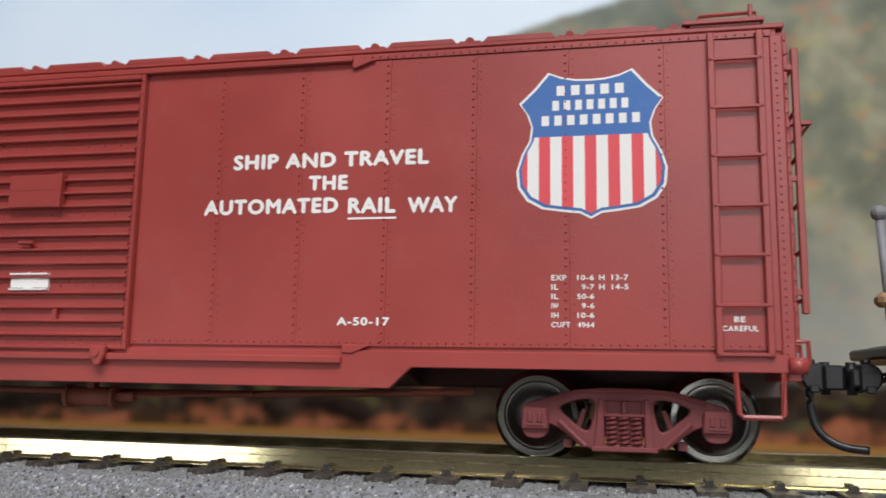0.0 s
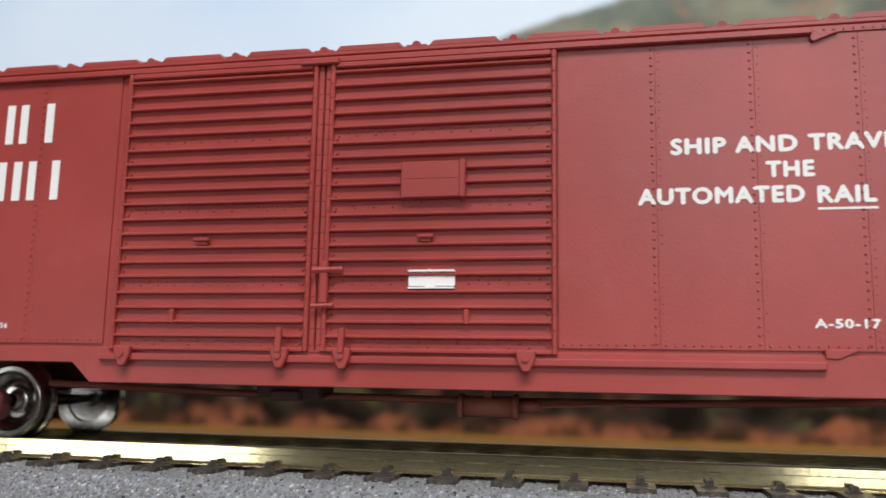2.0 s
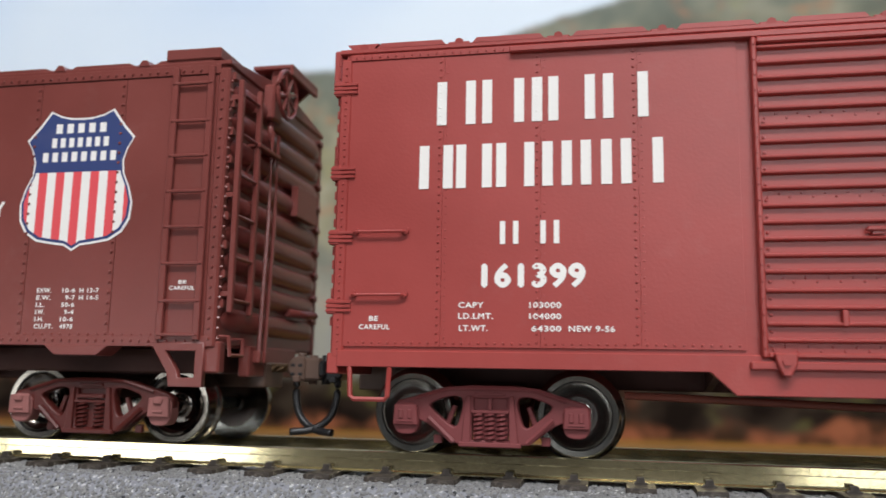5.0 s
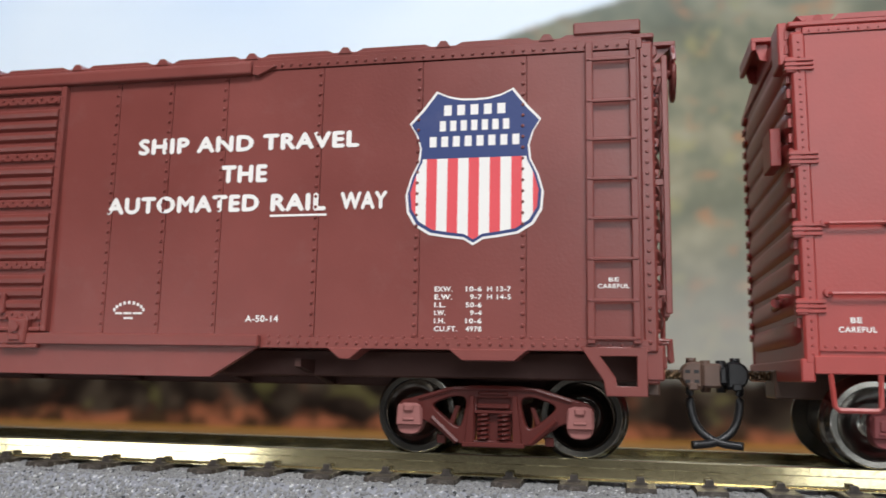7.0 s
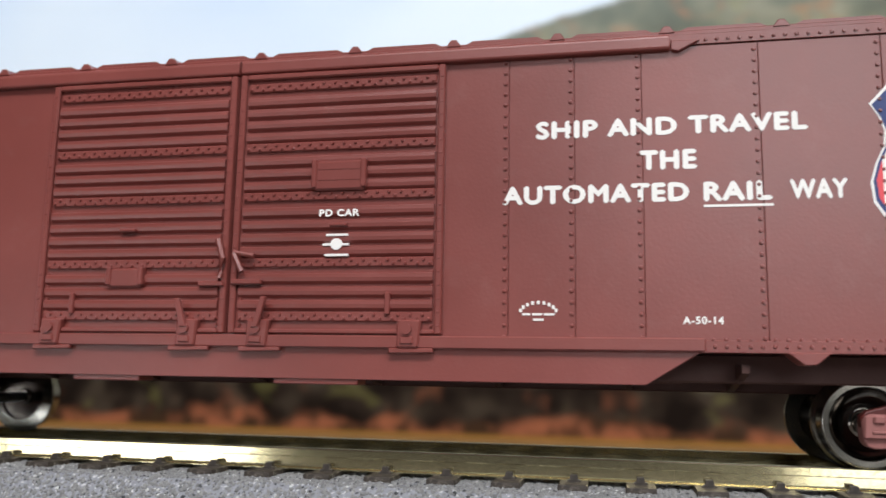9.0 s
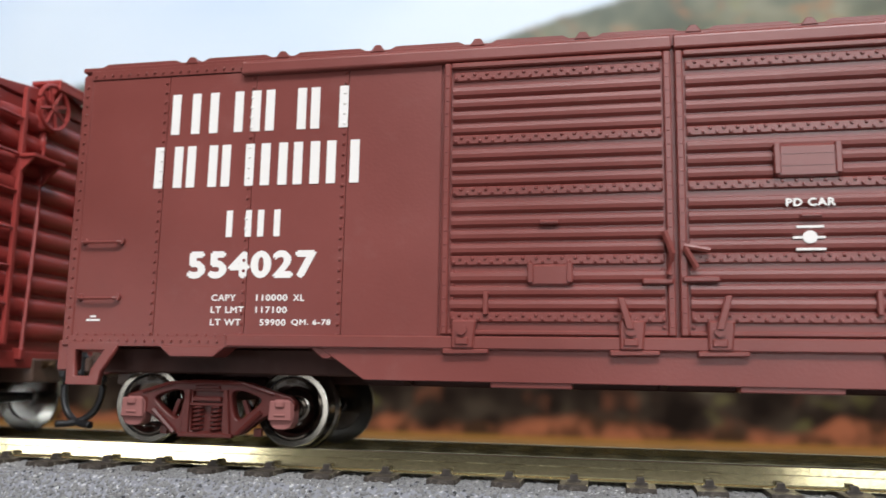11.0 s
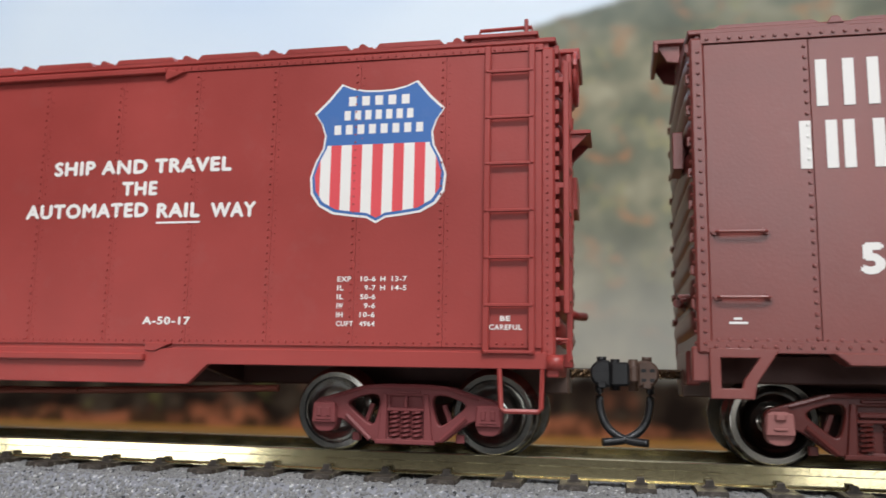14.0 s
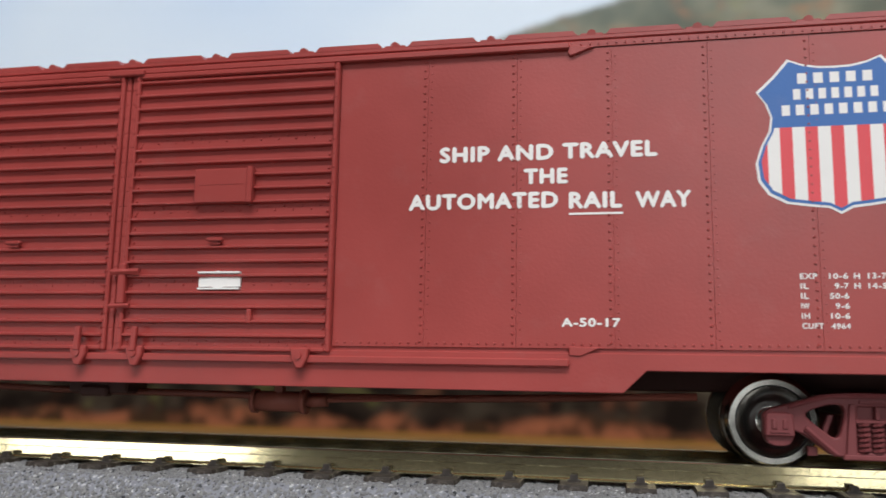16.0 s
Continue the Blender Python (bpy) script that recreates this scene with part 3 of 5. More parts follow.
def coupler(car, end, sign, body, hose=True):
    """A knuckle coupler with its shank, draft box and air hose, at the car's end (sign +1 right)."""
    def X(v):
        return sorted((end + sign * v[0], end + sign * v[1]))

    def along(points):
        return [(end + sign * x, z) for x, z in points]

    bm = bm_new()
    box(bm, *X((-9, 0.8)), -3.2, 3.2, 7.2, 10.6, 0.2)
    part("draft_box", bm, BROWNPLASTIC, car)
    bm = bm_new()
    box(bm, *X((0.5, 4.2)), -0.6, 1.0, 9.4, 10.5, 0.15)
    # rounded head, then the hooked knuckle with a gap to the guard arm
    slab(bm, along([(3.4, 9.3), (4.1, 8.35), (5.6, 8.2), (6.0, 8.0), (6.0, 11.5), (4.9, 11.55), (4.1, 11.35), (3.4, 10.6)]), -1.9, 1.9, "y", 0.3)
    slab(bm, along([(5.9, 8.3), (8.25, 8.3), (8.25, 11.3), (5.9, 11.3)]), *((-2.1, -0.7) if sign > 0 else (0.7, 2.1)), "y", 0.3)
    slab(bm, along([(5.9, 8.7), (7.0, 8.7), (7.0, 10.9), (5.9, 10.9)]), *((0.4, 2.2) if sign > 0 else (-2.2, -0.4)), "y", 0.3)
    box(bm, *X((4.3, 5.4)), -2.25, -1.7, 8.0, 8.9, 0.15)
    rod(bm, [(end + sign * 4.8, 0, 11.4), (end + sign * 4.8, 0, 12.0)], 0.62, 10)
    rod(bm, [(end + sign * 6.5, 0, 7.75), (end + sign * 6.5, 0, 11.7)], 0.6, 10)
    cp = part("coupler", bm, body, car)
    # black boxes on the head's face stand in for shade inside slots
    for x in (4.2, 5.25):
        for z in (9.05, 10.25):
            bm = bm_new()
            box(bm, *X((x - 0.3, x + 0.34)), -1.93, -1.5, z - 0.2, z + 0.26, 0.05)
            part("slot", bm, BLACK, cp)
    bm = bm_new()
    rod(bm, [(end + sign * (0.9 + 0.062 * k), -1.2 + 0.5 * math.sin(k * 1.1), 9.85 + 0.5 * math.cos(k * 1.1)) for k in range(56)], 0.15, 5)
    part("centring_spring", bm, BRASS, cp)
    if not hose:
        return
    bm = bm_new()
    pts = [(end + sign * 4.5, -0.9, 8.4), (end + sign * 4.5, -0.9, 6.4), (end + sign * 4.8, -1.0, 4.6), (end + sign * 5.5, -1.2, 3.2), (end + sign * 6.7, -1.5, 2.2),
           (end + sign * 8.2, -2.0, 1.65), (end + sign * 10.4, -2.6, 1.45)]
    fine = []
    for i in range(len(pts) - 1):
        p0, p1, p2, p3 = (Vector(pts[max(0, min(len(pts) - 1, j))]) for j in (i - 1, i, i + 1, i + 2))
        for k in range(4):
            u = k / 4
            fine.append(0.5 * ((2 * p1) + (p2 - p0) * u + (2 * p0 - 5 * p1 + 4 * p2 - p3) * u * u + (3 * p1 - p0 - 3 * p2 + p3) * u ** 3))
    fine.append(Vector(pts[-1]))
    rod(bm, fine, 0.5, 10)
    part("air_hose", bm, BLACK, cp, "curved black air hose")


def shield(car, cx, z0, wide, high, blue):
    """Railroad herald as plain shapes: white edge, coloured rim, top field, upright stripes and bars for the words."""
    half = [(0, 16.35), (-1.7, 16.42), (-3.3, 16.75), (-4.75, 17.36), (-6.4, 15.4), (-8.1, 13.75), (-7.2, 12.4), (-6.7, 10.9), (-6.9, 9.3), (-7.8, 7.6), (-8.4, 5.7),
            (-8.2, 3.7), (-7.2, 2.2), (-5.4, 1.2), (-3.0, 0.85), (-1.2, 0.65), (0, 0)]
    full = half + [(-x, z) for x, z in reversed(half[1:-1])]
    cxx, czz = 0.0, 9.0

    def grown(k):
        return [(cx + (cxx + (x - cxx) * (1 - k / 8.4)) * wide / 8.4, z0 + (czz + (z - czz) * (1 - k / 8.7)) * high / 17.36) for x, z in full]

    def sheet(outline, y, mat, name):
        bm = outline_mesh([outline], 0.0)
        bmesh.ops.translate(bm, verts=bm.verts, vec=(0, y, 0))
        return part(name, bm, mat, emblem)

    bm = outline_mesh([grown(0)], 0.0)
    bmesh.ops.translate(bm, verts=bm.verts, vec=(0, -HALF - 0.30, 0))
    emblem = part("emblem", bm, WHITE, car, "shield emblem, blue field over red and white stripes")
    sheet(grown(0.28), -HALF - 0.32, blue, "emblem_field")

    def clip(pts, axis, limit, keep_less):
        out = []
        for p, q in zip(pts, pts[1:] + pts[:1]):
            a, b = p[axis] <= limit, q[axis] <= limit
            if not keep_less:
                a, b = not a, not b
            if a:
                out.append(p)
            if a != b:
                u = (limit - p[axis]) / (q[axis] - p[axis])
                out.append((p[0] + (q[0] - p[0]) * u, p[1] + (q[1] - p[1]) * u))
        return out

    split = z0 + high * 0.555
    lower = clip(grown(0.62), 1, split, True)
    w = wide * 2 / 13.0
    for k in range(13):
        a = cx - wide + k * w
        piece = clip(clip(lower, 0, a, False), 0, a + w, True)
        if len(piece) > 2:
            sheet(piece, -HALF - 0.34, STRIPE if k % 2 == 0 else WHITE, "emblem_stripe")
    for row, (count, span) in enumerate(((5, 0.49), (7, 0.54), (8, 0.69))):
        zz = z0 + high * (0.835 - row * 0.102)
        step = 2 * wide * span / count
        for k in range(count):
            a = cx - wide * span + k * step
            sheet([(a + step * 0.2, zz), (a + step * 0.78, zz), (a + step * 0.78, zz + high * 0.068), (a + step * 0.2, zz + high * 0.068)], -HALF - 0.34, WHITE, "emblem_bar")


def ladder(car, x0, x1, z0, z1, rungs, mat, y=-HALF, thick=0.62, wide=0.75):
    bm = bm_new()
    box(bm, x0, x0 + wide, y - 0.95, y - 0.45, z0, z1, 0.1)
    lad = part("ladder", bm, mat, car, "side ladder with thin round rungs")
    bm = bm_new()
    box(bm, x1 - wide, x1, y - 0.95, y - 0.45, z0, z1, 0.1)
    part("ladder_stile", bm, mat, lad)
    for z in rungs:
        bm = bm_new()
        box(bm, x0 + 0.05, x1 - 0.05, y - 1.0, y - 0.6, z - 0.2, z + 0.2, 0.1)
        for x in (x0 + wide / 2, x1 - wide / 2):
            rivet(bm, x, y - 0.98, z, 0.2)
        part("rung", bm, mat, lad)
    for z in (z0 + 1.5, (z0 + z1) / 2, z1 - 1.5):
        bm = bm_new()
        for a in (x0 + 0.1, x1 - wide + 0.1):
            box(bm, a, a + wide - 0.2, y - 0.5, y + 0.2, z - 0.25, z + 0.25)
        part("ladder_bracket", bm, mat, lad)
    return lad


def grab_iron(car, x0, x1, z, mat, y=-HALF):
    bm = bm_new()
    rod(bm, [(x0, y + 0.1, z), (x0, y - 0.7, z), (x0 + 0.25, y - 0.95, z), (x1 - 0.25, y - 0.95, z), (x1, y - 0.7, z), (x1, y + 0.1, z)], 0.2, 6)
    for x in (x0, x1):
        rod(bm, [(x, y - 0.2, z + 0.15), (x, y - 0.72, z + 0.15)], 0.48, 8)
        rod(bm, [(x, y + 0.05, z + 0.15), (x, y - 0.28, z + 0.15)], 0.62, 8)
    part("grab_iron", bm, mat, car)


def step_iron(car, x0, x1, z0, z1, mat, y=-HALF, fat=0.3, skew=0.0):
    bm = bm_new()
    rod(bm, [(x0, y + 0.4, z1), (x0 + 0.1, y - 0.2, z1 - 0.6), (x0 + 0.35 + skew, y - 0.4, z0 + 0.35), (x0 + 0.75 + skew, y - 0.4, z0), (x1 - 0.6, y - 0.4, z0), (x1 - 0.25, y - 0.4, z0 + 0.35),
             (x1 - 0.1, y - 0.2, z1 - 0.6), (x1, y + 0.4, z1)], fat, 6)
    part("stirrup_step", bm, mat, car)


def end_wall(car, end, sign, mat, ribs, top, bottom, fine):
    """A corrugated steel end: big horizontal ribs that fade towards the corner posts, small darts between."""
    bm = bm_new()
    box(bm, *sorted((end - sign * 0.7, end - sign * 0.05)), -HALF + 0.3, HALF - 0.3, bottom, top)
    wall = part("end_wall", bm, mat, car, "ribbed pressed-steel end")
    step = (top - bottom - 2.4) / ribs
    for k in range(ribs):
        z = bottom + 1.2 + step * (k + 0.5)
        bm = bm_new()
        n, secs, deep = 7, [], 1.0 if sign > 0 else 0.65
        for y, h, d in ((-15.6, 0.05, 0.0), (-14.9, 0.75, 0.5), (-12.5, 0.95, 1.0), (0, 1.0, 1.1), (12.5, 0.95, 1.0), (14.9, 0.75, 0.5), (15.6, 0.05, 0.0)):
            secs.append([bm.verts.new((end - sign * 0.1 + sign * d * deep * math.sin(math.pi * i / (n - 1)), y, z + step * 0.42 * h * math.cos(math.pi * i / (n - 1)))) for i in range(n)])
        for a, b in zip(secs, secs[1:]):
            for i in range(n - 1):
                bm.faces.new((a[i], a[i + 1], b[i + 1], b[i])).smooth = True
        bmesh.ops.recalc_face_normals(bm, faces=bm.faces)
        part("end_rib", bm, mat, wall)
        for y in (-15.4, 15.4):
            s = 1 if y > 0 else -1
            for dz in ((step / 2,) if not fine else (step * 0.25, step * 0.75)):
                bm = bm_new()
                slab(bm, [(y + s * 0.9, z + dz - 0.55), (y + s * 0.9, z + dz + 0.55), (y - s * 0.9, z + dz + 0.15), (y - s * 0.9, z + dz - 0.15)], *sorted((end - sign * 0.1, end + sign * 0.55)), "x", 0.08)
                part("end_dart", bm, mat, wall)
    # corner posts with rivets
    for y in (-HALF, HALF):
        s = 1 if y > 0 else -1
        bm = bm_new()
        box(bm, *sorted((end - sign * 1.5, end + sign * 0.1)), *sorted((y - s * 1.1, y + s * 0.34)), bottom - 0.6, top - 0.3, 0.25)
        part("corner_post", bm, mat, wall)
    bm = bm_new()
    z = bottom + 0.5
    while z < top - 1:
        rivet(bm, end - sign * 0.75, -HALF - 0.34, z, 0.17 if fine else 0.25)
        if not fine:
            rivet(bm, end + sign * 0.1, -HALF + 0.35, z, 0.3, "+x" if sign > 0 else "-x")
        z += 0.85 if fine else 1.25
    part("seam", bm, mat, wall)
    return wall


def brake_gear(car, end, mat, roof, twin, reach):
    """Hand brake on the end: wheel with spokes, gear box, platform and rods, the end ladder and the running-board end."""
    bm = bm_new()
    c = (end + reach - 0.5, -5.4, 47.4)
    rod(bm, [(c[0], c[1] + 3.3 * math.cos(a), c[2] + 3.3 * math.sin(a)) for a in (2 * math.pi * k / 28 for k in range(29))], 0.3, 6)
    rod(bm, [(end + 0.3, c[1], c[2]), (c[0] + 0.3, c[1], c[2])], 0.6, 8)
    wheel = part("brake_wheel", bm, mat, car, "spoked hand brake wheel")
    for k in range(8):
        a = math.pi * k / 4 + 0.3
        bm = bm_new()
        rod(bm, [c, (c[0], c[1] + 3.2 * math.cos(a), c[2] + 3.2 * math.sin(a))], 0.22, 5)
        part("spoke", bm, mat, wheel)
    bm = bm_new()
    box(bm, end, end + 1.8, -7.0, -3.8, 43.6, 48.6, 0.3)
    rod(bm, [(end + 0.9, -5.6, 43.8), (end + 0.9, -5.8, 40.6)], 0.5, 8)
    part("brake_housing", bm, mat, car)
    bm = bm_new()
    out = 2.0 if twin else 4.0
    box(bm, end, end + out, -11.0, -4.2, 38.5, 39.0, 0.08)
    for y in (-10.4, -4.9):
        slab(bm, [(end, 38.6), (end + out - 0.3, 38.6), (end, 34.9)], y - 0.2, y + 0.2, "y")
    part("brake_platform", bm, mat, car)
    for y0, y1 in (((-6.0, -6.4), (-4.0, -4.6)) if twin else ((-6.0, -6.5),)):
        bm = bm_new()
        rod(bm, [(end + 1.4, y0, 42), (end + 1.4, y0, 30), (end + 1.1, y1, 10.6)], 0.3, 6)
        box(bm, end, end + 1.5, y1 - 0.5, y1 + 0.5, 10.4, 12.0, 0.15)
        part("brake_rod", bm, mat, car)
    bm = bm_new()
    for y, z0, z1 in ((-15.9, 16.3, 45.8), (-10.4, 16.3 if twin else 12.4, 46.2 if twin else 48.8)):
        box(bm, end + 1.0, end + 1.7, y - 0.4, y + 0.4, z0, z1, 0.1)
        for z in (18.6, 31.0, 43.6):
            box(bm, end - 0.2, end + 1.2, y - 0.3, y + 0.3, z - 0.3, z + 0.3)
    lad = part("end_ladder", bm, mat, car, "ladder fixed to the car end")
    for k in range(6):
        bm = bm_new()
        rod(bm, [(end + 1.4, -15.9, 17.9 + k * 5.25), (end + 1.4, -10.4, 17.9 + k * 5.25)], 0.24, 6)
        part("rung", bm, mat, lad)
    bm = bm_new()
    box(bm, end - 2.5, end + reach, -5.0, 5.0, roof - 0.6, roof, 0.1)
    box(bm, end + reach - 0.6, end + reach, -5.0, 5.0, roof - 1.6, roof - 0.5, 0.1)
    for y in (-4.3, 3.8):
        slab(bm, [(end + 0.1, roof - 3.2), (end + reach - 0.3, roof - 0.5), (end + 0.1, roof - 0.5)], y, y + 0.5, "y")
    part("running_board_end", bm, mat, car)
    # placard board, uncoupling rod and low handle
    bm = bm_new()
    box(bm, end + 0.6, end + 1.7, 3.4, 11.4, 32.0, 36.6, 0.1)
    part("placard_board", bm, mat, car)
    bm = bm_new()
    rod(bm, [(end + 0.6, 4.0, 17.9), (end + 1.2, 9.5, 17.9), (end + 2.4, 11.0, 17.9)], 0.6, 8)
    part("uncoupling_rod", bm, mat, car)
    bm = bm_new()
    rod(bm, [(end - 0.1, -15.9, 13.4), (end + 1.4, -15.9, 13.4), (end + 1.5, -15.7, 11.2), (end + 1.5, -12.2, 11.2), (end + 1.4, -12.0, 13.2), (end - 0.1, -12.0, 13.2)], 0.28, 6)
    part("end_grab_iron", bm, mat, car)


def plain_end_gear(car, end, mat, roof, corner, reach):
    """The other end: running-board bracket, a placard board, an uncoupling rod and a low grab iron."""
    bm = bm_new()
    box(bm, end - reach, end + 2.5, -5.0, 5.0, roof - 0.6, roof, 0.1)
    box(bm, end - reach, end - reach + 0.6, -5.0, 5.0, roof - 1.7, roof - 0.5, 0.1)
    for y in (-4.3, 3.8):
        slab(bm, [(end - 0.1, roof - 3.0), (end - reach * 0.5, roof - 2.7), (end - reach + 0.4, roof - 0.5), (end - 0.1, roof - 0.5)], y, y + 0.5, "y", 0.05)
    part("running_board_end", bm, mat, car)
    bm = bm_new()
    box(bm, end - 1.9, end - 0.7, -13.0, -8.2, 33.2, 37.6, 0.1)
    box(bm, end - 0.8, end, -11.2, -10.0, 34.4, 36.4)
    part("placard_board", bm, mat, car)
    bm = bm_new()
    rod(bm, [(end - 0.2, -13, 18.5), (end - 1.5, -13, 18.5), (end - 1.5, -8.5, 18.5), (end - 0.2, -8.5, 18.5)], 0.25, 6)
    part("end_grab_iron", bm, mat, car)
    bm = bm_new()
    rod(bm, [(end - 0.6, -4.0, 17.9), (end - 1.2, -9.5, 17.9), (end - 1.7, -11.0, 17.9)], 0.5, 8)
    part("uncoupling_rod", bm, mat, car)
    if corner:
        bm = bm_new()
        box(bm, end - 1.2, end - 0.1, -16.2, -12.4, 43.8, 48.8, 0.15)
        part("corner_plate", bm, mat, car)


def body_shell(car, L, z0, eave, mat, label):
    bm = bm_new()
    slab(bm, [(-HALF, z0), (HALF, z0), (HALF, eave), (-HALF, eave)], -L + 0.6, L - 0.6, "x")
    part("body", bm, mat, car, label)


def gable_roof(car, L, eave, ridge, mat, seams, style):
    bm = bm_new()
    e = HALF + 0.35
    slab(bm, [(-e, eave - 0.55), (-e, eave + 0.05), (0, ridge), (e, eave + 0.05), (e, eave - 0.55), (HALF - 0.5, eave - 0.55), (-HALF + 0.5, eave - 0.55)], -L - 0.25, L + 0.25, "x", 0.12)
    roof = part("roof", bm, mat, car, "low gable steel roof")
    rise = (ridge - eave) / e
    for a, b in zip(seams, seams[1:]):
        for s in (-1, 1):
            bm = bm_new()
            if style == "A":
                # raised roof panel between two seams
                n = 0.55
                low = [(a + 1.6, -e + 0.02), (b - 1.6, -e + 0.02), (b - 1.6, -1.5), (a + 1.6, -1.5)]
                hi = [(a + 1.6 + n, -e + 0.02), (b - 1.6 - n, -e + 0.02), (b - 1.6 - n, -2), (a + 1.6 + n, -2)]
                v = [bm.verts.new((x, s * y, eave + 0.02 + (e + y) * rise)) for x, y in low] + [bm.verts.new((x, s * y, eave + 0.62 + (e + y) * rise)) for x, y in hi]
            else:
                v = [bm.verts.new((x, s * y, eave + dz + (e + y) * rise)) for dz, x0, x1 in ((0.02, a + 1.5, b - 1.5), (0.42, a + 2.3, b - 2.3)) for x, y in ((x0, -e + 0.1), (x1, -e + 0.1), (x1, -1.5), (x0, -1.5))]
            for q in ((0, 1, 5, 4), (1, 2, 6, 5), (2, 3, 7, 6), (3, 0, 4, 7), (4, 5, 6, 7)):
                bm.faces.new([v[i] for i in q])
            bmesh.ops.recalc_face_normals(bm, faces=bm.faces)
            part("roof_panel", bm, mat, roof)
    for x in seams[1:-1]:
        bm = bm_new()
        if style == "A":
            rod(bm, [(x, -e - 0.02, eave + 0.12), (x, 0, ridge), (x, e + 0.02, eave + 0.12)], 0.55, 8)
            box(bm, x - 1.3, x + 1.3, -e, -e + 0.5, eave - 0.3, eave + 0.25, 0.1)
        else:
            slab(bm, [(x - 0.95, eave - 0.2), (x - 0.35, eave + 0.66), (x + 0.35, eave + 0.66), (x + 0.95, eave - 0.2)], -e - 0.12, -e + 1.2, "y", 0.08)
            slab(bm, [(x - 0.95, eave - 0.2), (x - 0.35, eave + 0.66), (x + 0.35, eave + 0.66), (x + 0.95, eave - 0.2)], e - 1.2, e + 0.12, "y", 0.08)
            rod(bm, [(x, -e, eave + 0.25), (x, 0, ridge + 0.2), (x, e, eave + 0.25)], 0.4, 6)
        part("seam_cap", bm, mat, roof)
    bm = bm_new()
    box(bm, -L + 2, L - 2, -3.4, 3.4, ridge + 0.25, ridge + 0.75, 0.1)
    part("running_board", bm, mat, roof)


def rivet_line(bm, xs, zs, r):
    for x in xs:
        for z in zs:
            rivet(bm, x, -HALF - 0.25, z, r)


def side_sheets(car, spans, z0, z1, mat, rivet_r, pitch, printed):
    """Riveted side sheets, each a plate of its own, with a rivet row along its right-hand seam.
    Rivets that lie under a printed bar (x0, x1, z0, z1) are painted white with it."""
    for a, b, seam in spans:
        bm = bm_new()
        g = 0.015 if rivet_r < 0.2 else 0.04
        box(bm, a + g, b - g, -HALF - 0.25, -HALF + 0.1, z0, z1, g)
        sheet = part("side_sheet", bm, mat, car)
        bm = bm_new()
        if seam:
            n = int((z1 - z0 - 1.0) / pitch)
            heights = [z0 + 0.6 + k * pitch for k in range(n + 1)]
            under = [z for z in heights if any(p[0] - 0.1 < b - 0.42 < p[1] + 0.1 and p[2] < z < p[3] for p in printed)]
            rivet_line(bm, (b - 0.42,), [z for z in heights if z not in under], rivet_r)
            if under:
                white = bm_new()
                rivet_line(white, (b - 0.42,), under, rivet_r)
                part("seam", white, WHITE, sheet)
            if rivet_r < 0.2:
                rivet_line(bm, (b + 0.42,), [z0 + 0.6 + (k + 0.5) * pitch for k in range(n)], rivet_r * 0.6)
        k = a + 0.6
        while k < b - 0.5:
            rivet(bm, k, -HALF - 0.25, z0 + 0.45, rivet_r * 0.9)
            k += pitch
        part("seam", bm, mat, sheet)


def other_side(obs, car):
    for o in obs:
        again(o, car, (0, 0, 0), 180)


def door(car, x0, x1, z0, z1, ribs, mat, style, label, riveted=()):
    """A ribbed sliding door; ribs are heights."""
    y = -HALF - 0.3
    bm = bm_new()
    box(bm, x0, x1, y - 0.25, y + 0.4, z0, z1, 0.05)
    dr = part("door", bm, mat, car, label)
    w, gap = (0.6, 0.03) if style == "A" else (0.85, 0.25)
    for name, b in (("door_stile", (x0, x0 + w, z0, z1)), ("door_stile", (x1 - w, x1, z0, z1)), ("door_rail", (x0 + w, x1 - w, z1 - 0.7, z1)), ("door_rail", (x0 + w, x1 - w, z0, z0 + 0.55))):
        bm = bm_new()
        box(bm, b[0] + 0.01, b[1] - 0.01, y - 0.85, y - 0.2, b[2], b[3], 0.15)
        part(name, bm, mat, dr)
    for z in ribs:
        bm = bm_new()
        if style == "A":
            prof = [(y - 0.2, z + 0.3), (y - 0.4, z + 0.26), (y - 0.8, z + 0.18), (y - 0.88, z + 0.08), (y - 0.86, z - 0.06), (y - 0.72, z - 0.15), (y - 0.2, z - 0.24)]
        else:
            prof = [(y - 0.2, z + 1.0), (y - 0.5, z + 0.98), (y - 0.7, z + 0.86), (y - 0.75, z + 0.45), (y - 0.68, z + 0.02), (y - 0.2, z - 0.36)]
        slab(bm, prof, x0 + w + gap, x1 - w - gap, "x")
        part("door_rib", bm, mat, dr)
    if style == "B":
        for z in riveted:
            bm = bm_new()
            box(bm, x0 + w + 0.25, x1 - w - 0.25, y - 0.6, y - 0.2, z - 0.55, z + 0.55, 0.12)
            part("door_band", bm, mat, dr)
    bm = bm_new()
    for z in riveted:
        k, up = x0 + w + 0.6, False
        while k < x1 - w - 0.4:
            rivet(bm, k, y - (0.25 if style == "A" else 0.62), z + (0.22 if up else -0.22), 0.17 if style == "A" else 0.24)
            k += 1.15 if style == "A" else 0.72
            up = not up
    z = z0 + 1
    while z < z1 - 0.8:
        for x in (x0 + w / 2, x1 - w / 2):
            rivet(bm, x, y - 0.85, z, 0.15)
        for x in (x0 + w + 0.45, x1 - w - 0.45):
            rivet(bm, x, y - 0.3, z, 0.2 if style == "A" else 0.26)
        z += 1.75 if style == "A" else 1.55
    part("seam", bm, mat, dr)
    return dr


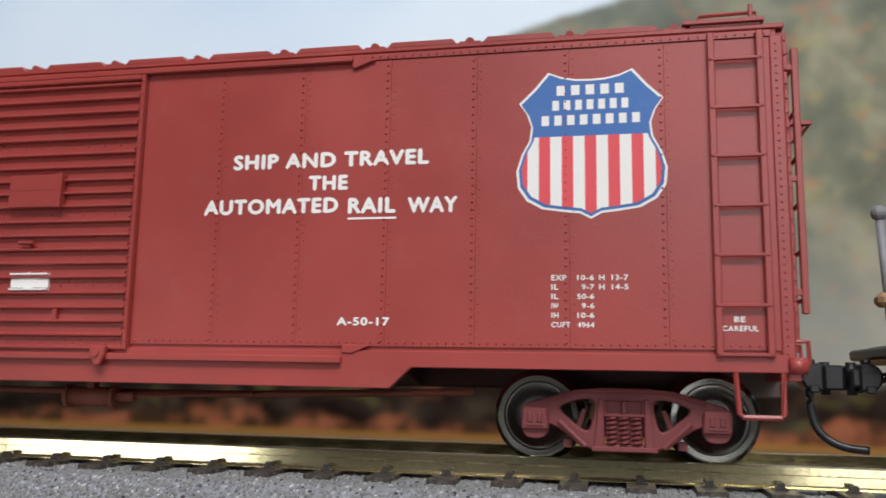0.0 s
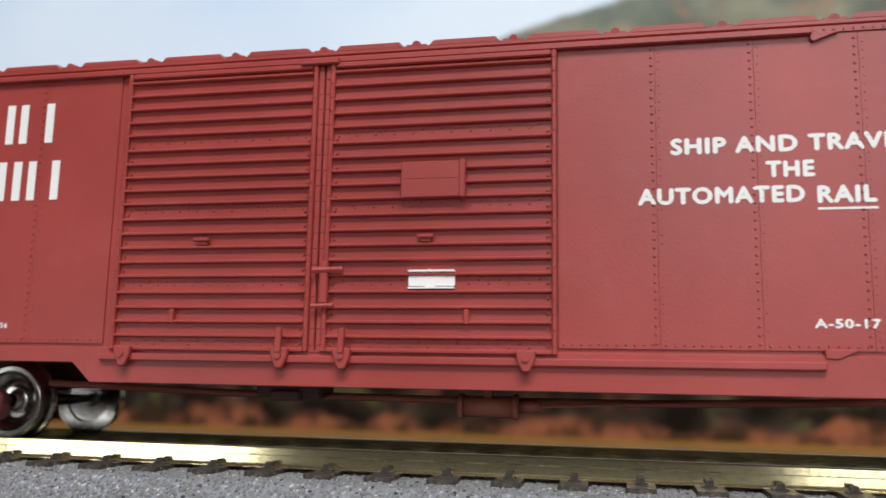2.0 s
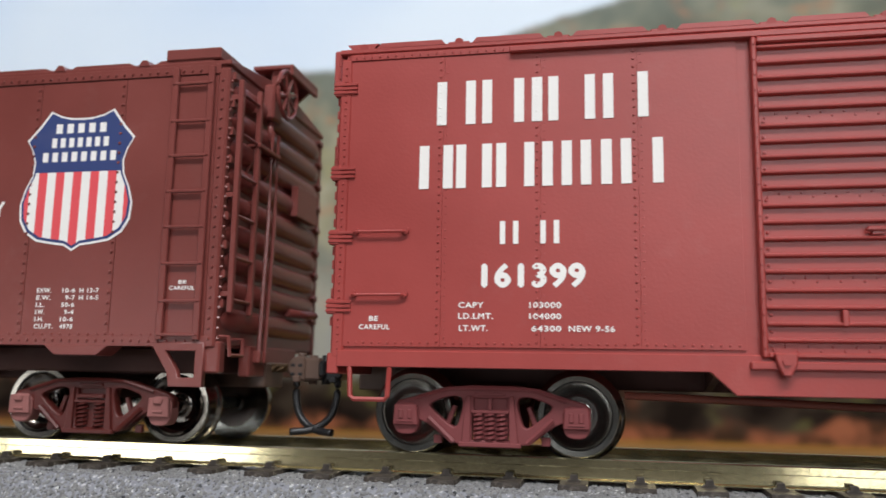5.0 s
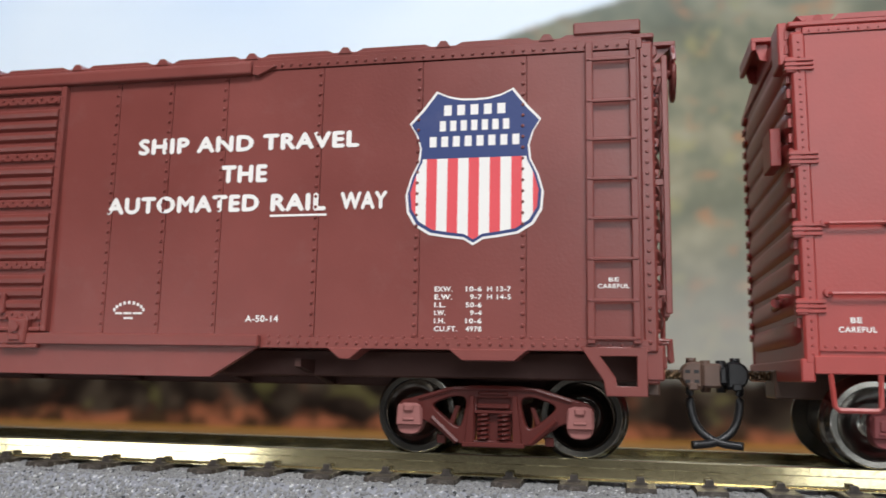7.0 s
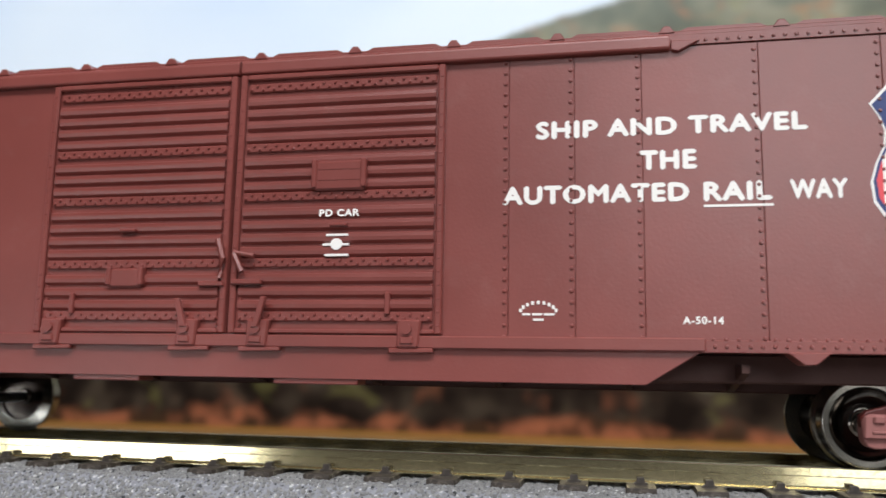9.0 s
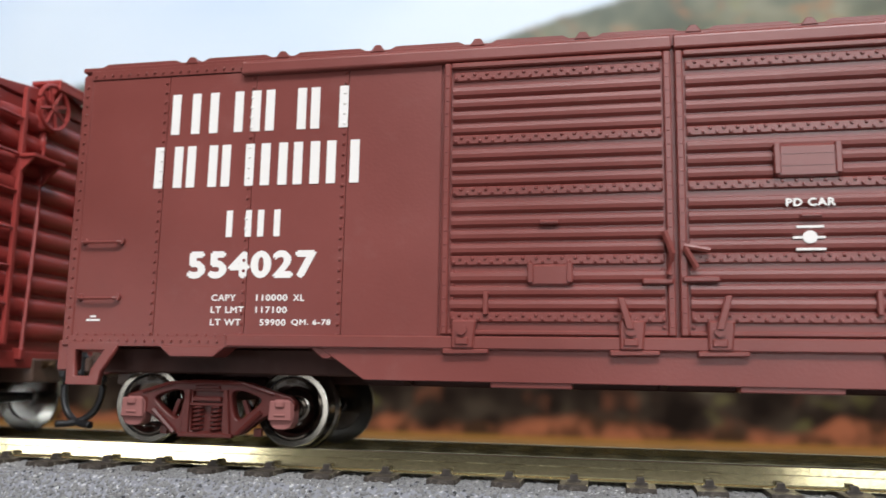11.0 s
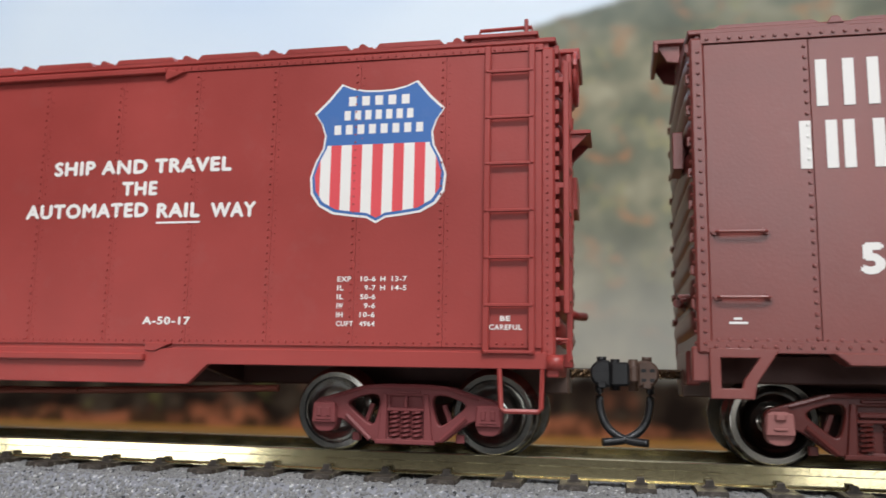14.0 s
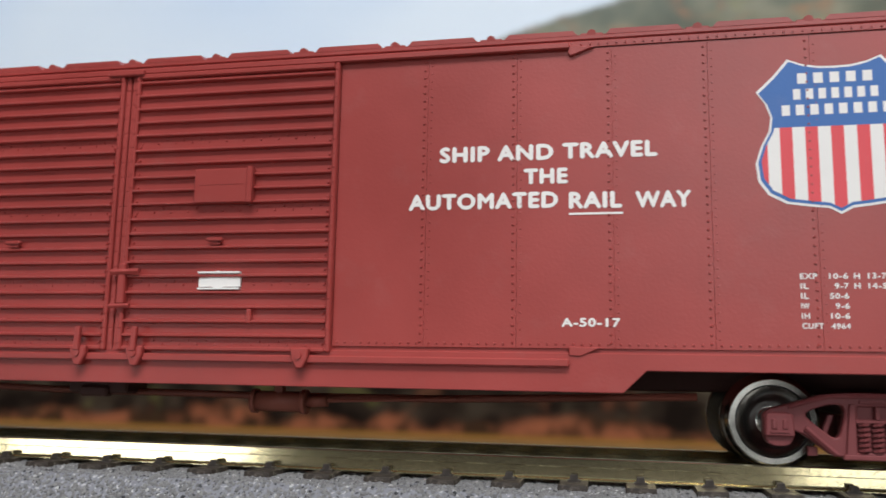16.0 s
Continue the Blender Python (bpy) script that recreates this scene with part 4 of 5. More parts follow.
def hook(dr, x, z, mat, y, lever=0.0, lean=0.0):
    """A door roller bracket over the lower track, with or without its lever."""
    bm = bm_new()
    slab(bm, [(x - 1.15, z + 2.4), (x + 1.15, z + 2.4), (x + 1.05, z + 1.2), (x + 0.45, z), (x - 0.3, z), (x - 0.9, z + 1.2)], y - 0.75, y + 0.2, "y", 0.15)
    rod(bm, [(x, y - 0.6, z + 1.5), (x, y - 1.0, z + 1.5)], 0.42, 8)
    if lever:
        slab(bm, [(x - 0.38, z + 1.8), (x + 0.38, z + 1.8), (x + lean + 0.34, z + 1.8 + lever), (x + lean - 0.34, z + 1.8 + lever)], y - 1.15, y - 0.55, "y", 0.1)
    part("door_roller", bm, mat, dr)


def underframe(car, L, mat, rods):
    bm = bm_new()
    box(bm, -L + 4, L - 4, -3.0, 3.0, 7.8, 10.8, 0.2)
    part("centre_sill", bm, UNDER, car)
    for x in (-46, -30, -14, 2, 18, 34, 46):
        bm = bm_new()
        slab(bm, [(-HALF + 1, 10.9), (HALF - 1, 10.9), (HALF - 1, 10.0), (3, 7.9), (-3, 7.9), (-HALF + 1, 10.0)], x - 0.4, x + 0.4, "x")
        part("cross_bearer", bm, UNDER, car)
    if rods:
        bm = bm_new()
        rod(bm, [(-56, -9, 7.3), (-30, -9, 6.55), (0, -9, 6.3), (24, -9, 6.4), (54, -9, 7.3)], 0.45, 8)
        part("brake_pipe", bm, PIPE, car, "brown brake pipe under the floor")
        bm = bm_new()
        rod(bm, [(0.5, -11, 5.7), (1.1, -11, 5.7)], 1.5, 16)
        rod(bm, [(1.1, -11, 5.7), (7.0, -11, 5.7)], 1.25, 16)
        rod(bm, [(7.0, -11, 5.7), (7.6, -11, 5.7)], 1.5, 16)
        rod(bm, [(7.6, -11, 5.7), (10.2, -11, 5.9)], 0.7, 12)
        rod(bm, [(10, -11, 5.9), (26, -10, 6.5)], 0.25, 6)
        box(bm, 3.5, 4.5, -11.6, -10.4, 6.5, 11)
        part("brake_cylinder", bm, PIPE, car)
        bm = bm_new()
        box(bm, -25, -16.5, -12, -7, 6.2, 9.6, 0.3)
        box(bm, -23, -19, -12.6, -11, 5.8, 7.2, 0.3)
        part("brake_valve", bm, UNDER, car)
    else:
        bm = bm_new()
        box(bm, -85.4, 85.4, -11, 11, 8.9, 12.1, 0.2)
        box(bm, -44, 40, -9, 9, 8.7, 10.2, 0.2)
        part("floor_beam", bm, UNDER, car)


def red_boxcar(label):
    """50-foot double-door box car in bright red. Returns the thing and its wheelsets."""
    car = tagged(new("boxcar"), label, "boxcar", group="cars of the train")
    L, M = 89.4, RED
    body_shell(car, L, 10.2, 48.0, M, "smooth red riveted box body")
    seams = [-L + 2.5] + [19.2 + 11.75 * k for k in range(-9, 6)] + [L - 0.5]
    gable_roof(car, L, 48.45, 51.1, M, [s for s in seams if -L + 2 < s < L], "A")
    # side sheets with their seams
    right = [12.6, 23.5, 34.1, 44.9, 55.4, 66.1, 76.7, 88.0]
    left = [-88.0, -76.5, -65.1, -54.2, -43.4]
    for xs in (left, right):
        side_sheets(car, [(a, b, b != xs[-1]) for a, b in zip(xs, xs[1:])], 12.4, 46.9, M, 0.19, 0.95, stroke_boxes(RED_ROWS))
    bm = bm_new()
    box(bm, -88.2, 88.2, -HALF - 0.42, -HALF + 0.1, 46.95, 47.75, 0.06)
    k = -87.5
    while k < 88:
        rivet(bm, k, -HALF - 0.42, 47.3, 0.16)
        k += 1.0
    part("top_plate", bm, M, car)
    # side sill with its deep middle
    bm = bm_new()
    slab(bm, [(-88.6, 10.05), (-47.2, 10.05), (-44.6, 7.65), (45.7, 7.65), (48.2, 10.05), (88.6, 10.05), (88.6, 11.9), (-88.6, 11.9)], -HALF - 0.5, -HALF + 0.4, "y", 0.08)
    sill = part("side_sill", bm, M, car, "deep fish-belly side sill")
    again(sill, car, (0, 0, 0), 180)
    # door tracks
    bm = bm_new()
    box(bm, -68.7, 40.2, -HALF - 1.0, -HALF + 0.1, 46.75, 47.5, 0.12)
    slab(bm, [(40.0, 47.3), (43.0, 46.9), (40.3, 45.9), (40.0, 46.2)], -HALF - 0.7, -HALF, "y", 0.1)
    box(bm, -18.6, -13.6, -HALF - 1.5, -HALF - 0.8, 46.45, 47.3, 0.15)
    part("upper_door_track", bm, M, car)
    bm = bm_new()
    box(bm, -43.2, 40.0, -HALF - 1.2, -HALF - 0.3, 10.35, 11.25, 0.15)
    slab(bm, [(39.9, 12.6), (43.4, 12.5), (41.2, 11.5), (39.9, 11.6)], -HALF - 0.7, -HALF, "y", 0.1)
    part("lower_door_track", bm, M, car)
    ribs = [45.45, 43.7, 41.95, 40.2, 38.5, 36.5, 34.75, 33.05, 31.35, 29.65, 27.7, 25.9, 24.1, 22.35, 20.6, 18.6, 16.8, 15.1, 13.4]
    riv = [37.75, 28.9, 19.8, 12.6]
    d1 = door(car, -42.0, -16.35, 11.6, 46.7, ribs, M, "A", "ribbed steel sliding door, closed", riv)
    d2 = door(car, -14.75, 12.55, 11.6, 46.7, ribs, M, "A", "ribbed steel sliding door, closed", riv)
    y = -HALF - 0.3
    for a, b in ((-16.3, -15.65), (-15.45, -14.8)):
        bm = bm_new()
        box(bm, a, b, y - 0.35, y + 0.3, 11.6, 46.7, 0.04)
        for k in range(18):
            box(bm, a + 0.05, b - 0.05, y - 0.42, y - 0.3, 12.4 + k * 1.9, 14.15 + k * 1.9, 0.05)
        part("door_edge_strip", bm, M, car)
    for d, hooks in ((d1, ((-39.8, 0, 0), (-19.6, 2.9, 0.1))), (d2, ((-12.0, 2.9, 0.15), (9.1, 0, 0)))):
        for x, lever, lean in hooks:
            hook(d, x, 9.7, M, y - 0.75, lever, lean)
    # placard, lock bars, handles and door stops
    bm = bm_new()
    box(bm, -5.5, 1.9, y - 1.25, y - 0.3, 29.5, 33.8, 0.12)
    box(bm, 1.45, 2.2, y - 1.5, y - 0.3, 29.4, 33.9, 0.12)
    box(bm, -4.9, 1.1, y - 1.29, y - 1.2, 31.75, 31.83)
    part("placard_board", bm, M, d2, "flat board bolted across the door ribs")
    for d, x in ((d1, -30.2), (d2, -2.3)):
        bm = bm_new()
        box(bm, x - 1.2, x + 0.9, y - 1.3, y - 0.6, 24.75, 25.25, 0.15)
        box(bm, x - 0.7, x + 0.6, y - 1.0, y - 0.3, 24.35, 24.8, 0.1)
        part("door_handle", bm, M, d)
    for d, x in ((d1, -33.8), (d2, 2.4)):
        bm = bm_new()
        box(bm, x - 0.3, x + 0.3, y - 1.0, y - 0.2, 14.9, 16.6, 0.1)
        part("door_stop", bm, M, d)
    bm = bm_new()
    box(bm, -15.0, -14.0, y - 1.3, y - 0.3, 17.2, 22.2, 0.15)
    rod(bm, [(-15.9, y - 1.2, 21.1), (-12.2, y - 1.1, 21.2)], 0.38, 6)
    rod(bm, [(-15.9, y - 1.2, 16.9), (-13.2, y - 1.1, 17.0)], 0.3, 6)
    part("lock_bar", bm, M, d2)
    bm = bm_new()
    box(bm, -4.4, 1.0, y - 0.62, y - 0.2, 19.3, 20.9)
    slab(bm, [(-3.2, 20.7), (-1.9, 21.25), (-0.6, 20.7), (-0.6, 19.5), (-1.9, 19.0), (-3.2, 19.5)], y - 0.66, y - 0.5, "y")
    for z in (21.0, 19.05):
        box(bm, -4.4, 1.0, y - 0.98, y - 0.3, z - 0.1, z + 0.12)
    part("route_stencil", bm, WHITE, d2, "white stencilled panel on the door")
    # ladder, irons and steps
    ladder(car, 81.4, 87.3, 11.6, 47.6, [44.45, 38.9, 33.4, 27.9, 22.5, 17.1, 11.9], M)
    for z in (25.7, 18.3):
        grab_iron(car, -86.9, -80.8, z, M)
    step_iron(car, 83.2, 88.2, 5.45, 11.0, M)
    step_iron(car, -87.2, -82.2, 6.4, 11.0, M)
    bm = bm_new()
    box(bm, 78.8, 87.6, -HALF - 0.7, -9, 48.75, 49.25, 0.08)
    rod(bm, [(80.5, -HALF + 0.2, 49.1), (80.7, -HALF + 0.2, 50.0), (86.8, -HALF + 0.2, 50.1), (86.9, -HALF + 0.2, 49.1)], 0.22, 6)
    rod(bm, [(86.2, -HALF - 0.2, 49.2), (86.2, -HALF - 0.2, 50.9)], 0.25, 6)
    part("roof_platform", bm, M, car, "corner roof walk with a grab iron")
    # corner brackets
    for z in (43.5, 33.0, 25.2, 17.0):
        bm = bm_new()
        for dz in (-0.5, 0, 0.5):
            box(bm, -90.2, -87.2, -HALF - 0.55, -HALF + 0.4, z + dz - 0.17, z + dz + 0.17, 0.05)
        box(bm, -90.1, -88.9, -HALF - 0.45, -HALF + 0.5, z - 0.9, z + 0.9, 0.1)
        part("corner_bracket", bm, M, car)
    end_wall(car, L, 1, M, 10, 47.6, 11.6, True)
    end_wall(car, -L, -1, M, 10, 47.6, 11.6, True)
    brake_gear(car, L, M, 51.9, False, 2.5)
    plain_end_gear(car, -L, M, 51.8, True, 2.2)
    bm = bm_new()
    rod(bm, [(88.6, -HALF - 0.2, 10.8), (90.4, -HALF - 0.2, 10.8)], 0.9, 10)
    box(bm, 88.5, 89.9, -HALF - 0.3, HALF + 0.3, 9.2, 11.6, 0.15)
    part("end_sill", bm, M, car)
    bm = bm_new()
    box(bm, -89.9, -88.5, -HALF - 0.3, HALF + 0.3, 9.2, 11.6, 0.15)
    part("end_sill", bm, M, car)
    underframe(car, L, M, True)
    wheels = truck(car, -71.2, MAROON, (WEB, STEEL, STEEL), "A") + truck(car, 71.8, MAROON, (WEB, STEEL, STEEL), "A")
    coupler(car, L, 1, BLACK)
    coupler(car, -L, -1, BLACK)
    # printing
    f = -HALF - 0.31
    lettering("SHIP AND TRAVEL", 25.0, 49.8, 33.75, 35.7, f, car, 0.048)
    lettering("THE", 34.9, 39.9, 30.95, 32.8, f, car, 0.048)
    lettering("AUTOMATED", 21.4, 38.8, 28.15, 30.1, f, car, 0.048)
    lettering("RAIL", 40.0, 45.9, 28.0, 29.95, f, car, 0.048)
    lettering("WAY", 47.3, 53.3, 27.9, 29.85, f, car, 0.048)
    bars([(40.0, 45.95)], 27.3, 27.55, f + 0.03, car, "underline")
    lettering("A-50-17", 39.1, 45.5, 14.75, 15.75, f, car, 0.04)
    for k, row in enumerate((("EXP", "10-6", "H", "13-7"), ("IL", "9-7", "H", "14-5"), ("IL", "50-6"), ("IW", "9-6"), ("IH", "10-6"), ("CUFT", "4964"))):
        z = 19.9 - k * 1.045
        for txt, (a, b) in zip(row, ((64.05, 65.75), (66.9, 68.75), (69.3, 69.9), (70.65, 72.45))):
            if txt in ("IL", "IW", "IH"):
                b = a + 0.8
            if txt == "CUFT":
                b = a + 2.1
            if len(txt) == 3 and "-" in txt:
                a += 0.5
            lettering(txt, a, b, z, z + 0.62, f, car, 0.028, name="data_lettering")
    for (a, b, z) in ((83.35, 84.5, 15.35),):
        lettering("BE", a, b, z, z + 0.6, f, car, 0.028)
    lettering("CAREFUL", 82.1, 85.8, 14.38, 14.98, f, car, 0.028)
    shield(car, 68.5, 26.8, 8.42, 17.36, BLUE)
    strokes(RED_ROWS, f, car)
    lettering("161399", -71.8, -60.1, 19.1, 21.9, f, car, 0.048)
    for z, row in ((16.82, (("CAPY", -74.4, -71.5), ("103000", -66.35, -62.8))), (15.57, (("LD.LMT.", -74.4, -70.4), ("104000", -66.35, -62.8))), (14.2, (("LT.WT.", -74.3, -71.0), ("64300", -66.1, -62.8), ("NEW 9-56", -62.0, -57.0)))):
        for txt, a, b in row:
            lettering(txt, a, b, z, z + 0.68, f, car, 0.028, name="data_lettering")
    lettering("BE", -84.9, -83.8, 15.3, 15.9, f, car, 0.028)
    lettering("CAREFUL", -86.1, -82.4, 14.33, 14.93, f, car, 0.028)
    return car, wheels


def brown_boxcar():
    """50-foot double-door box car in dark oxide brown, heavier rivets. Returns the thing and its wheelsets."""
    car = tagged(new("boxcar"), "dark oxide-brown model boxcar with white lettering and heavy rivets", "boxcar", group="cars of the train")
    L, M = 87.4, OXIDE
    body_shell(car, L, 12.2, 48.0, M, "dark brown riveted box body")
    gable_roof(car, L, 48.2, 50.6, M, [-L + 1] + [14.0 + 12.3 * k for k in range(-7, 6)] + [L - 0.5], "B")
    right = [13.0, 20.7, 28.2, 35.7, 48.3, 60.8, 73.2, 86.0]
    left = [-86.0, -75.0, -63.1, -51.0, -39.4]
    for xs in (left, right):
        side_sheets(car, [(a, b, b != xs[-1]) for a, b in zip(xs, xs[1:])], 13.0, 46.4, M, 0.27, 1.28, stroke_boxes(BROWN_ROWS))
    bm = bm_new()
    box(bm, -86.3, 86.3, -HALF - 0.42, -HALF + 0.1, 46.5, 47.75, 0.06)
    k = -85.6
    while k < 86:
        rivet(bm, k, -HALF - 0.42, 47.0, 0.25)
        k += 1.2
    part("top_plate", bm, M, car)
    bm = bm_new()
    slab(bm, [(-86.6, 12.1), (86.6, 12.1), (86.6, 13.4), (-86.6, 13.4)], -HALF - 0.36, -HALF + 0.4, "y", 0.06)
    k = -85.6
    while k < 86:
        rivet(bm, k, -HALF - 0.36, 12.75, 0.24)
        k += 1.2
    part("side_sill", bm, M, car)
    bm = bm_new()
    slab(bm, [(-53.6, 12.3), (-47.9, 8.55), (35.6, 8.55), (41.7, 12.3)], -HALF - 0.6, -HALF + 0.3, "y", 0.08)
    part("sill_skirt", bm, M, car, "deep skirt plate below the doors")
    again(car.children[-1], car, (0, 0, 0), 180)
    for a, b in ((-33.3, -24.3), (-6.9, 3.4)):
        bm = bm_new()
        box(bm, a, b, -HALF - 0.3, -HALF + 3, 7.95, 8.75, 0.1)
        part("skirt_foot", bm, M, car)
    for a, b in ((64.4, 73.5), (-74.0, -65.2), (50.0, 54.4), (-54.6, -50.6)):
        bm = bm_new()
        slab(bm, [(a, 12.2), (b, 12.2), (b - 1.6, 10.9), (a + 1.6, 10.9)], -HALF - 0.5, -HALF + 3, "y", 0.1)
        part("bolster_plate", bm, M, car)
    bm = bm_new()
    slab(bm, [(-HALF - 0.9, 45.9), (-HALF - 1.1, 46.1), (-HALF - 1.05, 47.35), (-HALF - 0.75, 47.75), (-HALF, 47.95), (-HALF, 45.9)], -64.9, -13.1, "x", 0.1)
    slab(bm, [(-HALF - 0.9, 45.9), (-HALF - 1.1, 46.1), (-HALF - 1.05, 47.35), (-HALF - 0.75, 47.75), (-HALF, 47.95), (-HALF, 45.9)], -12.8, 38.9, "x", 0.1)
    slab(bm, [(39.0, 47.0), (42.2, 46.9), (39.8, 45.7), (39.0, 45.9)], -HALF - 0.8, -HALF, "y", 0.1)
    part("upper_door_track", bm, M, car)
    bm = bm_new()
    box(bm, -64.9, 41.8, -HALF - 1.3, -HALF - 0.3, 12.15, 13.6, 0.15)
    part("lower_door_track", bm, M, car)
    ribs = [41.75, 40.3, 38.8, 37.25, 34.15, 32.65, 31.1, 27.9, 26.3, 24.7, 23.1, 19.9, 18.3, 16.75]
    riv = [44.0, 36.35, 30.2, 22.15, 15.75]
    d1 = door(car, -39.0, -13.2, 13.75, 45.7, ribs, M, "B", "ribbed steel sliding door, closed", riv)
    d2 = door(car, -12.75, 13.25, 13.75, 45.7, ribs, M, "B", "ribbed steel sliding door, closed", riv)
    y = -HALF - 0.3
    for d, hooks in ((d1, ((-36.4, 0, 0), (-18.0, 3.4, -1.0))), (d2, ((-8.9, 3.6, 1.0), (9.4, 0, 0)))):
        for x, lever, lean in hooks:
            bm = bm_new()
            slab(bm, [(x - 1.2, 15.4), (x + 1.6, 15.4), (x + 1.3, 12.2), (x - 1.2, 12.2)], y - 1.35, y - 0.2, "y", 0.2)
            slab(bm, [(x - 2.2, 12.2), (x + 3.0, 12.2), (x + 3.0, 11.7), (x - 2.2, 11.6)], y - 1.1, y - 0.4, "y", 0.1)
            rod(bm, [(x, y - 1.2, 14.3), (x, y - 1.75, 14.3)], 0.62, 10)
            box(bm, x - 0.8, x + 0.8, y - 1.55, y - 1.2, 12.6, 13.5, 0.15)
            if lever:
                slab(bm, [(x - 0.42, 14.4), (x + 0.42, 14.4), (x + lean + 0.36, 14.4 + lever), (x + lean - 0.36, 14.4 + lever)], y - 1.95, y - 1.4, "y", 0.1)
            part("door_roller", bm, M, d)
    for d, b in ((d2, (-2.6, 3.8, 30.7, 34.3)), (d1, (-28.9, -24.3, 19.2, 21.6))):
        bm = bm_new()
        box(bm, b[0], b[1], y - 1.15, y - 0.3, b[2], b[3], 0.25)
        for x in (b[0] - 0.2, b[1] - 0.5):
            box(bm, x, x + 0.7, y - 1.35, y - 0.3, b[2] + 0.3, b[3] + 0.15, 0.12)
        if b[3] > 30:
            for z in (31.9, 33.2):
                box(bm, b[0] + 0.5, b[1] - 0.6, y - 1.2, y - 1.1, z, z + 0.09)
        part("placard_board", bm, M, d, "small board bolted across the door ribs")
    for d, x, z in ((d1, -26.6, 26.1), (d2, 0.8, 26.3)):
        bm = bm_new()
        box(bm, x - 1.2, x + 1.0, y - 1.25, y - 0.5, z, z + 0.45, 0.15)
        part("door_handle", bm, M, d)
    for d, x in ((d1, -33.8), (d2, 6.9)):
        bm = bm_new()
        box(bm, x - 0.3, x + 0.3, y - 1.05, y - 0.3, 16.0, 18.6, 0.1)
        part("door_stop", bm, M, d)
    bm = bm_new()
    rod(bm, [(-14.3, y - 1.3, 25.0), (-13.5, y - 1.4, 22.6), (-13.9, y - 1.3, 20.3)], 0.4, 6)
    box(bm, -16.7, -13.4, y - 1.25, y - 0.5, 19.3, 19.95, 0.15)
    part("lock_bar", bm, M, d1)
    bm = bm_new()
    rod(bm, [(-12.3, y - 1.2, 23.4), (-9.6, y - 1.2, 22.9)], 0.3, 6)
    rod(bm, [(-12.2, y - 1.3, 23.2), (-11.0, y - 1.4, 21.0)], 0.35, 6)
    box(bm, -12.5, -8.6, y - 1.25, y - 0.5, 19.5, 20.15, 0.15)
    part("lock_bar", bm, M, d2)
    f = -HALF - 0.31
    lettering("PD CAR", -1.75, 3.2, 27.55, 28.45, y - 0.84, d2, 0.045)
    bm = bm_new()
    for z, a, b in ((25.35, -0.8, 1.9), (24.2, -1.2, 2.0), (22.95, -0.9, 2.0)):
        box(bm, a, b, y - 0.86, y - 0.3, z - 0.12, z + 0.14)
    slab(bm, [(0.5 + 0.75 * math.cos(k * 0.6283), 24.25 + 0.7 * math.sin(k * 0.6283)) for k in range(10)], y - 0.88, y - 0.6, "y")
    part("route_stencil", bm, WHITE, d2, "white stencilled mark on the door")
    ladder(car, 79.95, 85.7, 12.9, 47.4, [45.2, 40.3, 35.8, 31.25, 26.75, 22.2, 17.6, 13.5], M, wide=0.85)
    for z in (25.0, 17.95):
        grab_iron(car, -85.3, -80.1, z, M)
    # cast corner steps
    for s in (1, -1):
        bm = outline_mesh([[(s * 86.3, 12.6), (s * 86.3, 7.3), (s * 81.9, 7.3), (s * 81.6, 9.0), (s * 79.2, 12.6)], [(s * 85.2, 11.6), (s * 85.2, 8.4), (s * 83.1, 8.4), (s * 82.9, 9.3), (s * 81.3, 11.6)]], 0.9, 0.1)
        bmesh.ops.translate(bm, verts=bm.verts, vec=(0, -HALF - 0.1, 0))
        part("stirrup_step", bm, M, car)
    bm = bm_new()
    box(bm, 78.6, 86.2, -HALF - 0.5, -8, 48.5, 50.0, 0.15)
    part("roof_platform", bm, M, car, "corner roof walk")
    end_wall(car, L, 1, M, 9, 47.6, 12.6, False)
    end_wall(car, -L, -1, M, 9, 47.6, 12.6, False)
    brake_gear(car, L, M, 52.1, True, 3.5)
    plain_end_gear(car, -L, M, 52.3, False, 3.4)
    bm = bm_new()
    box(bm, 85.6, 88.1, -HALF, -HALF + 1.6, 9.0, 12.8, 0.2)
    part("end_sill", bm, M, car)
    bm = bm_new()
    box(bm, -88.1, -85.6, -HALF, -HALF + 1.6, 9.0, 12.8, 0.2)
    part("end_sill", bm, M, car)
    for a, b in ((86.4, 88.0), (-88.0, -86.4)):
        bm = bm_new()
        box(bm, a, b, -8, 8, 8.6, 12.6, 0.2)
        part("buffer_beam", bm, M, car)
    underframe(car, L, M, False)
    wheels = truck(car, -69.1, RUST, (DARKSTEEL, RIMSTEEL, STEEL), "B") + truck(car, 69.1, RUST, (DARKSTEEL, RIMSTEEL, STEEL), "B")
    coupler(car, L, 1, BROWNPLASTIC)
    coupler(car, -L, -1, BROWNPLASTIC)
    lettering("SHIP AND TRAVEL", 23.8, 53.1, 36.15, 38.3, f, car, 0.048)
    lettering("THE", 35.35, 41.5, 32.2, 34.45, f, car, 0.048)
    lettering("AUTOMATED", 20.0, 40.6, 28.55, 30.75, f, car, 0.048)
    lettering("RAIL", 42.1, 49.2, 28.5, 30.7, f, car, 0.048)
    lettering("WAY", 51.0, 56.8, 28.5, 30.7, f, car, 0.048)
    bars([(42.1, 49.3)], 27.85, 28.12, f + 0.03, car, "underline")
    lettering("A-50-14", 39.6, 43.8, 15.1, 15.95, f, car, 0.030)
    bm = bm_new()
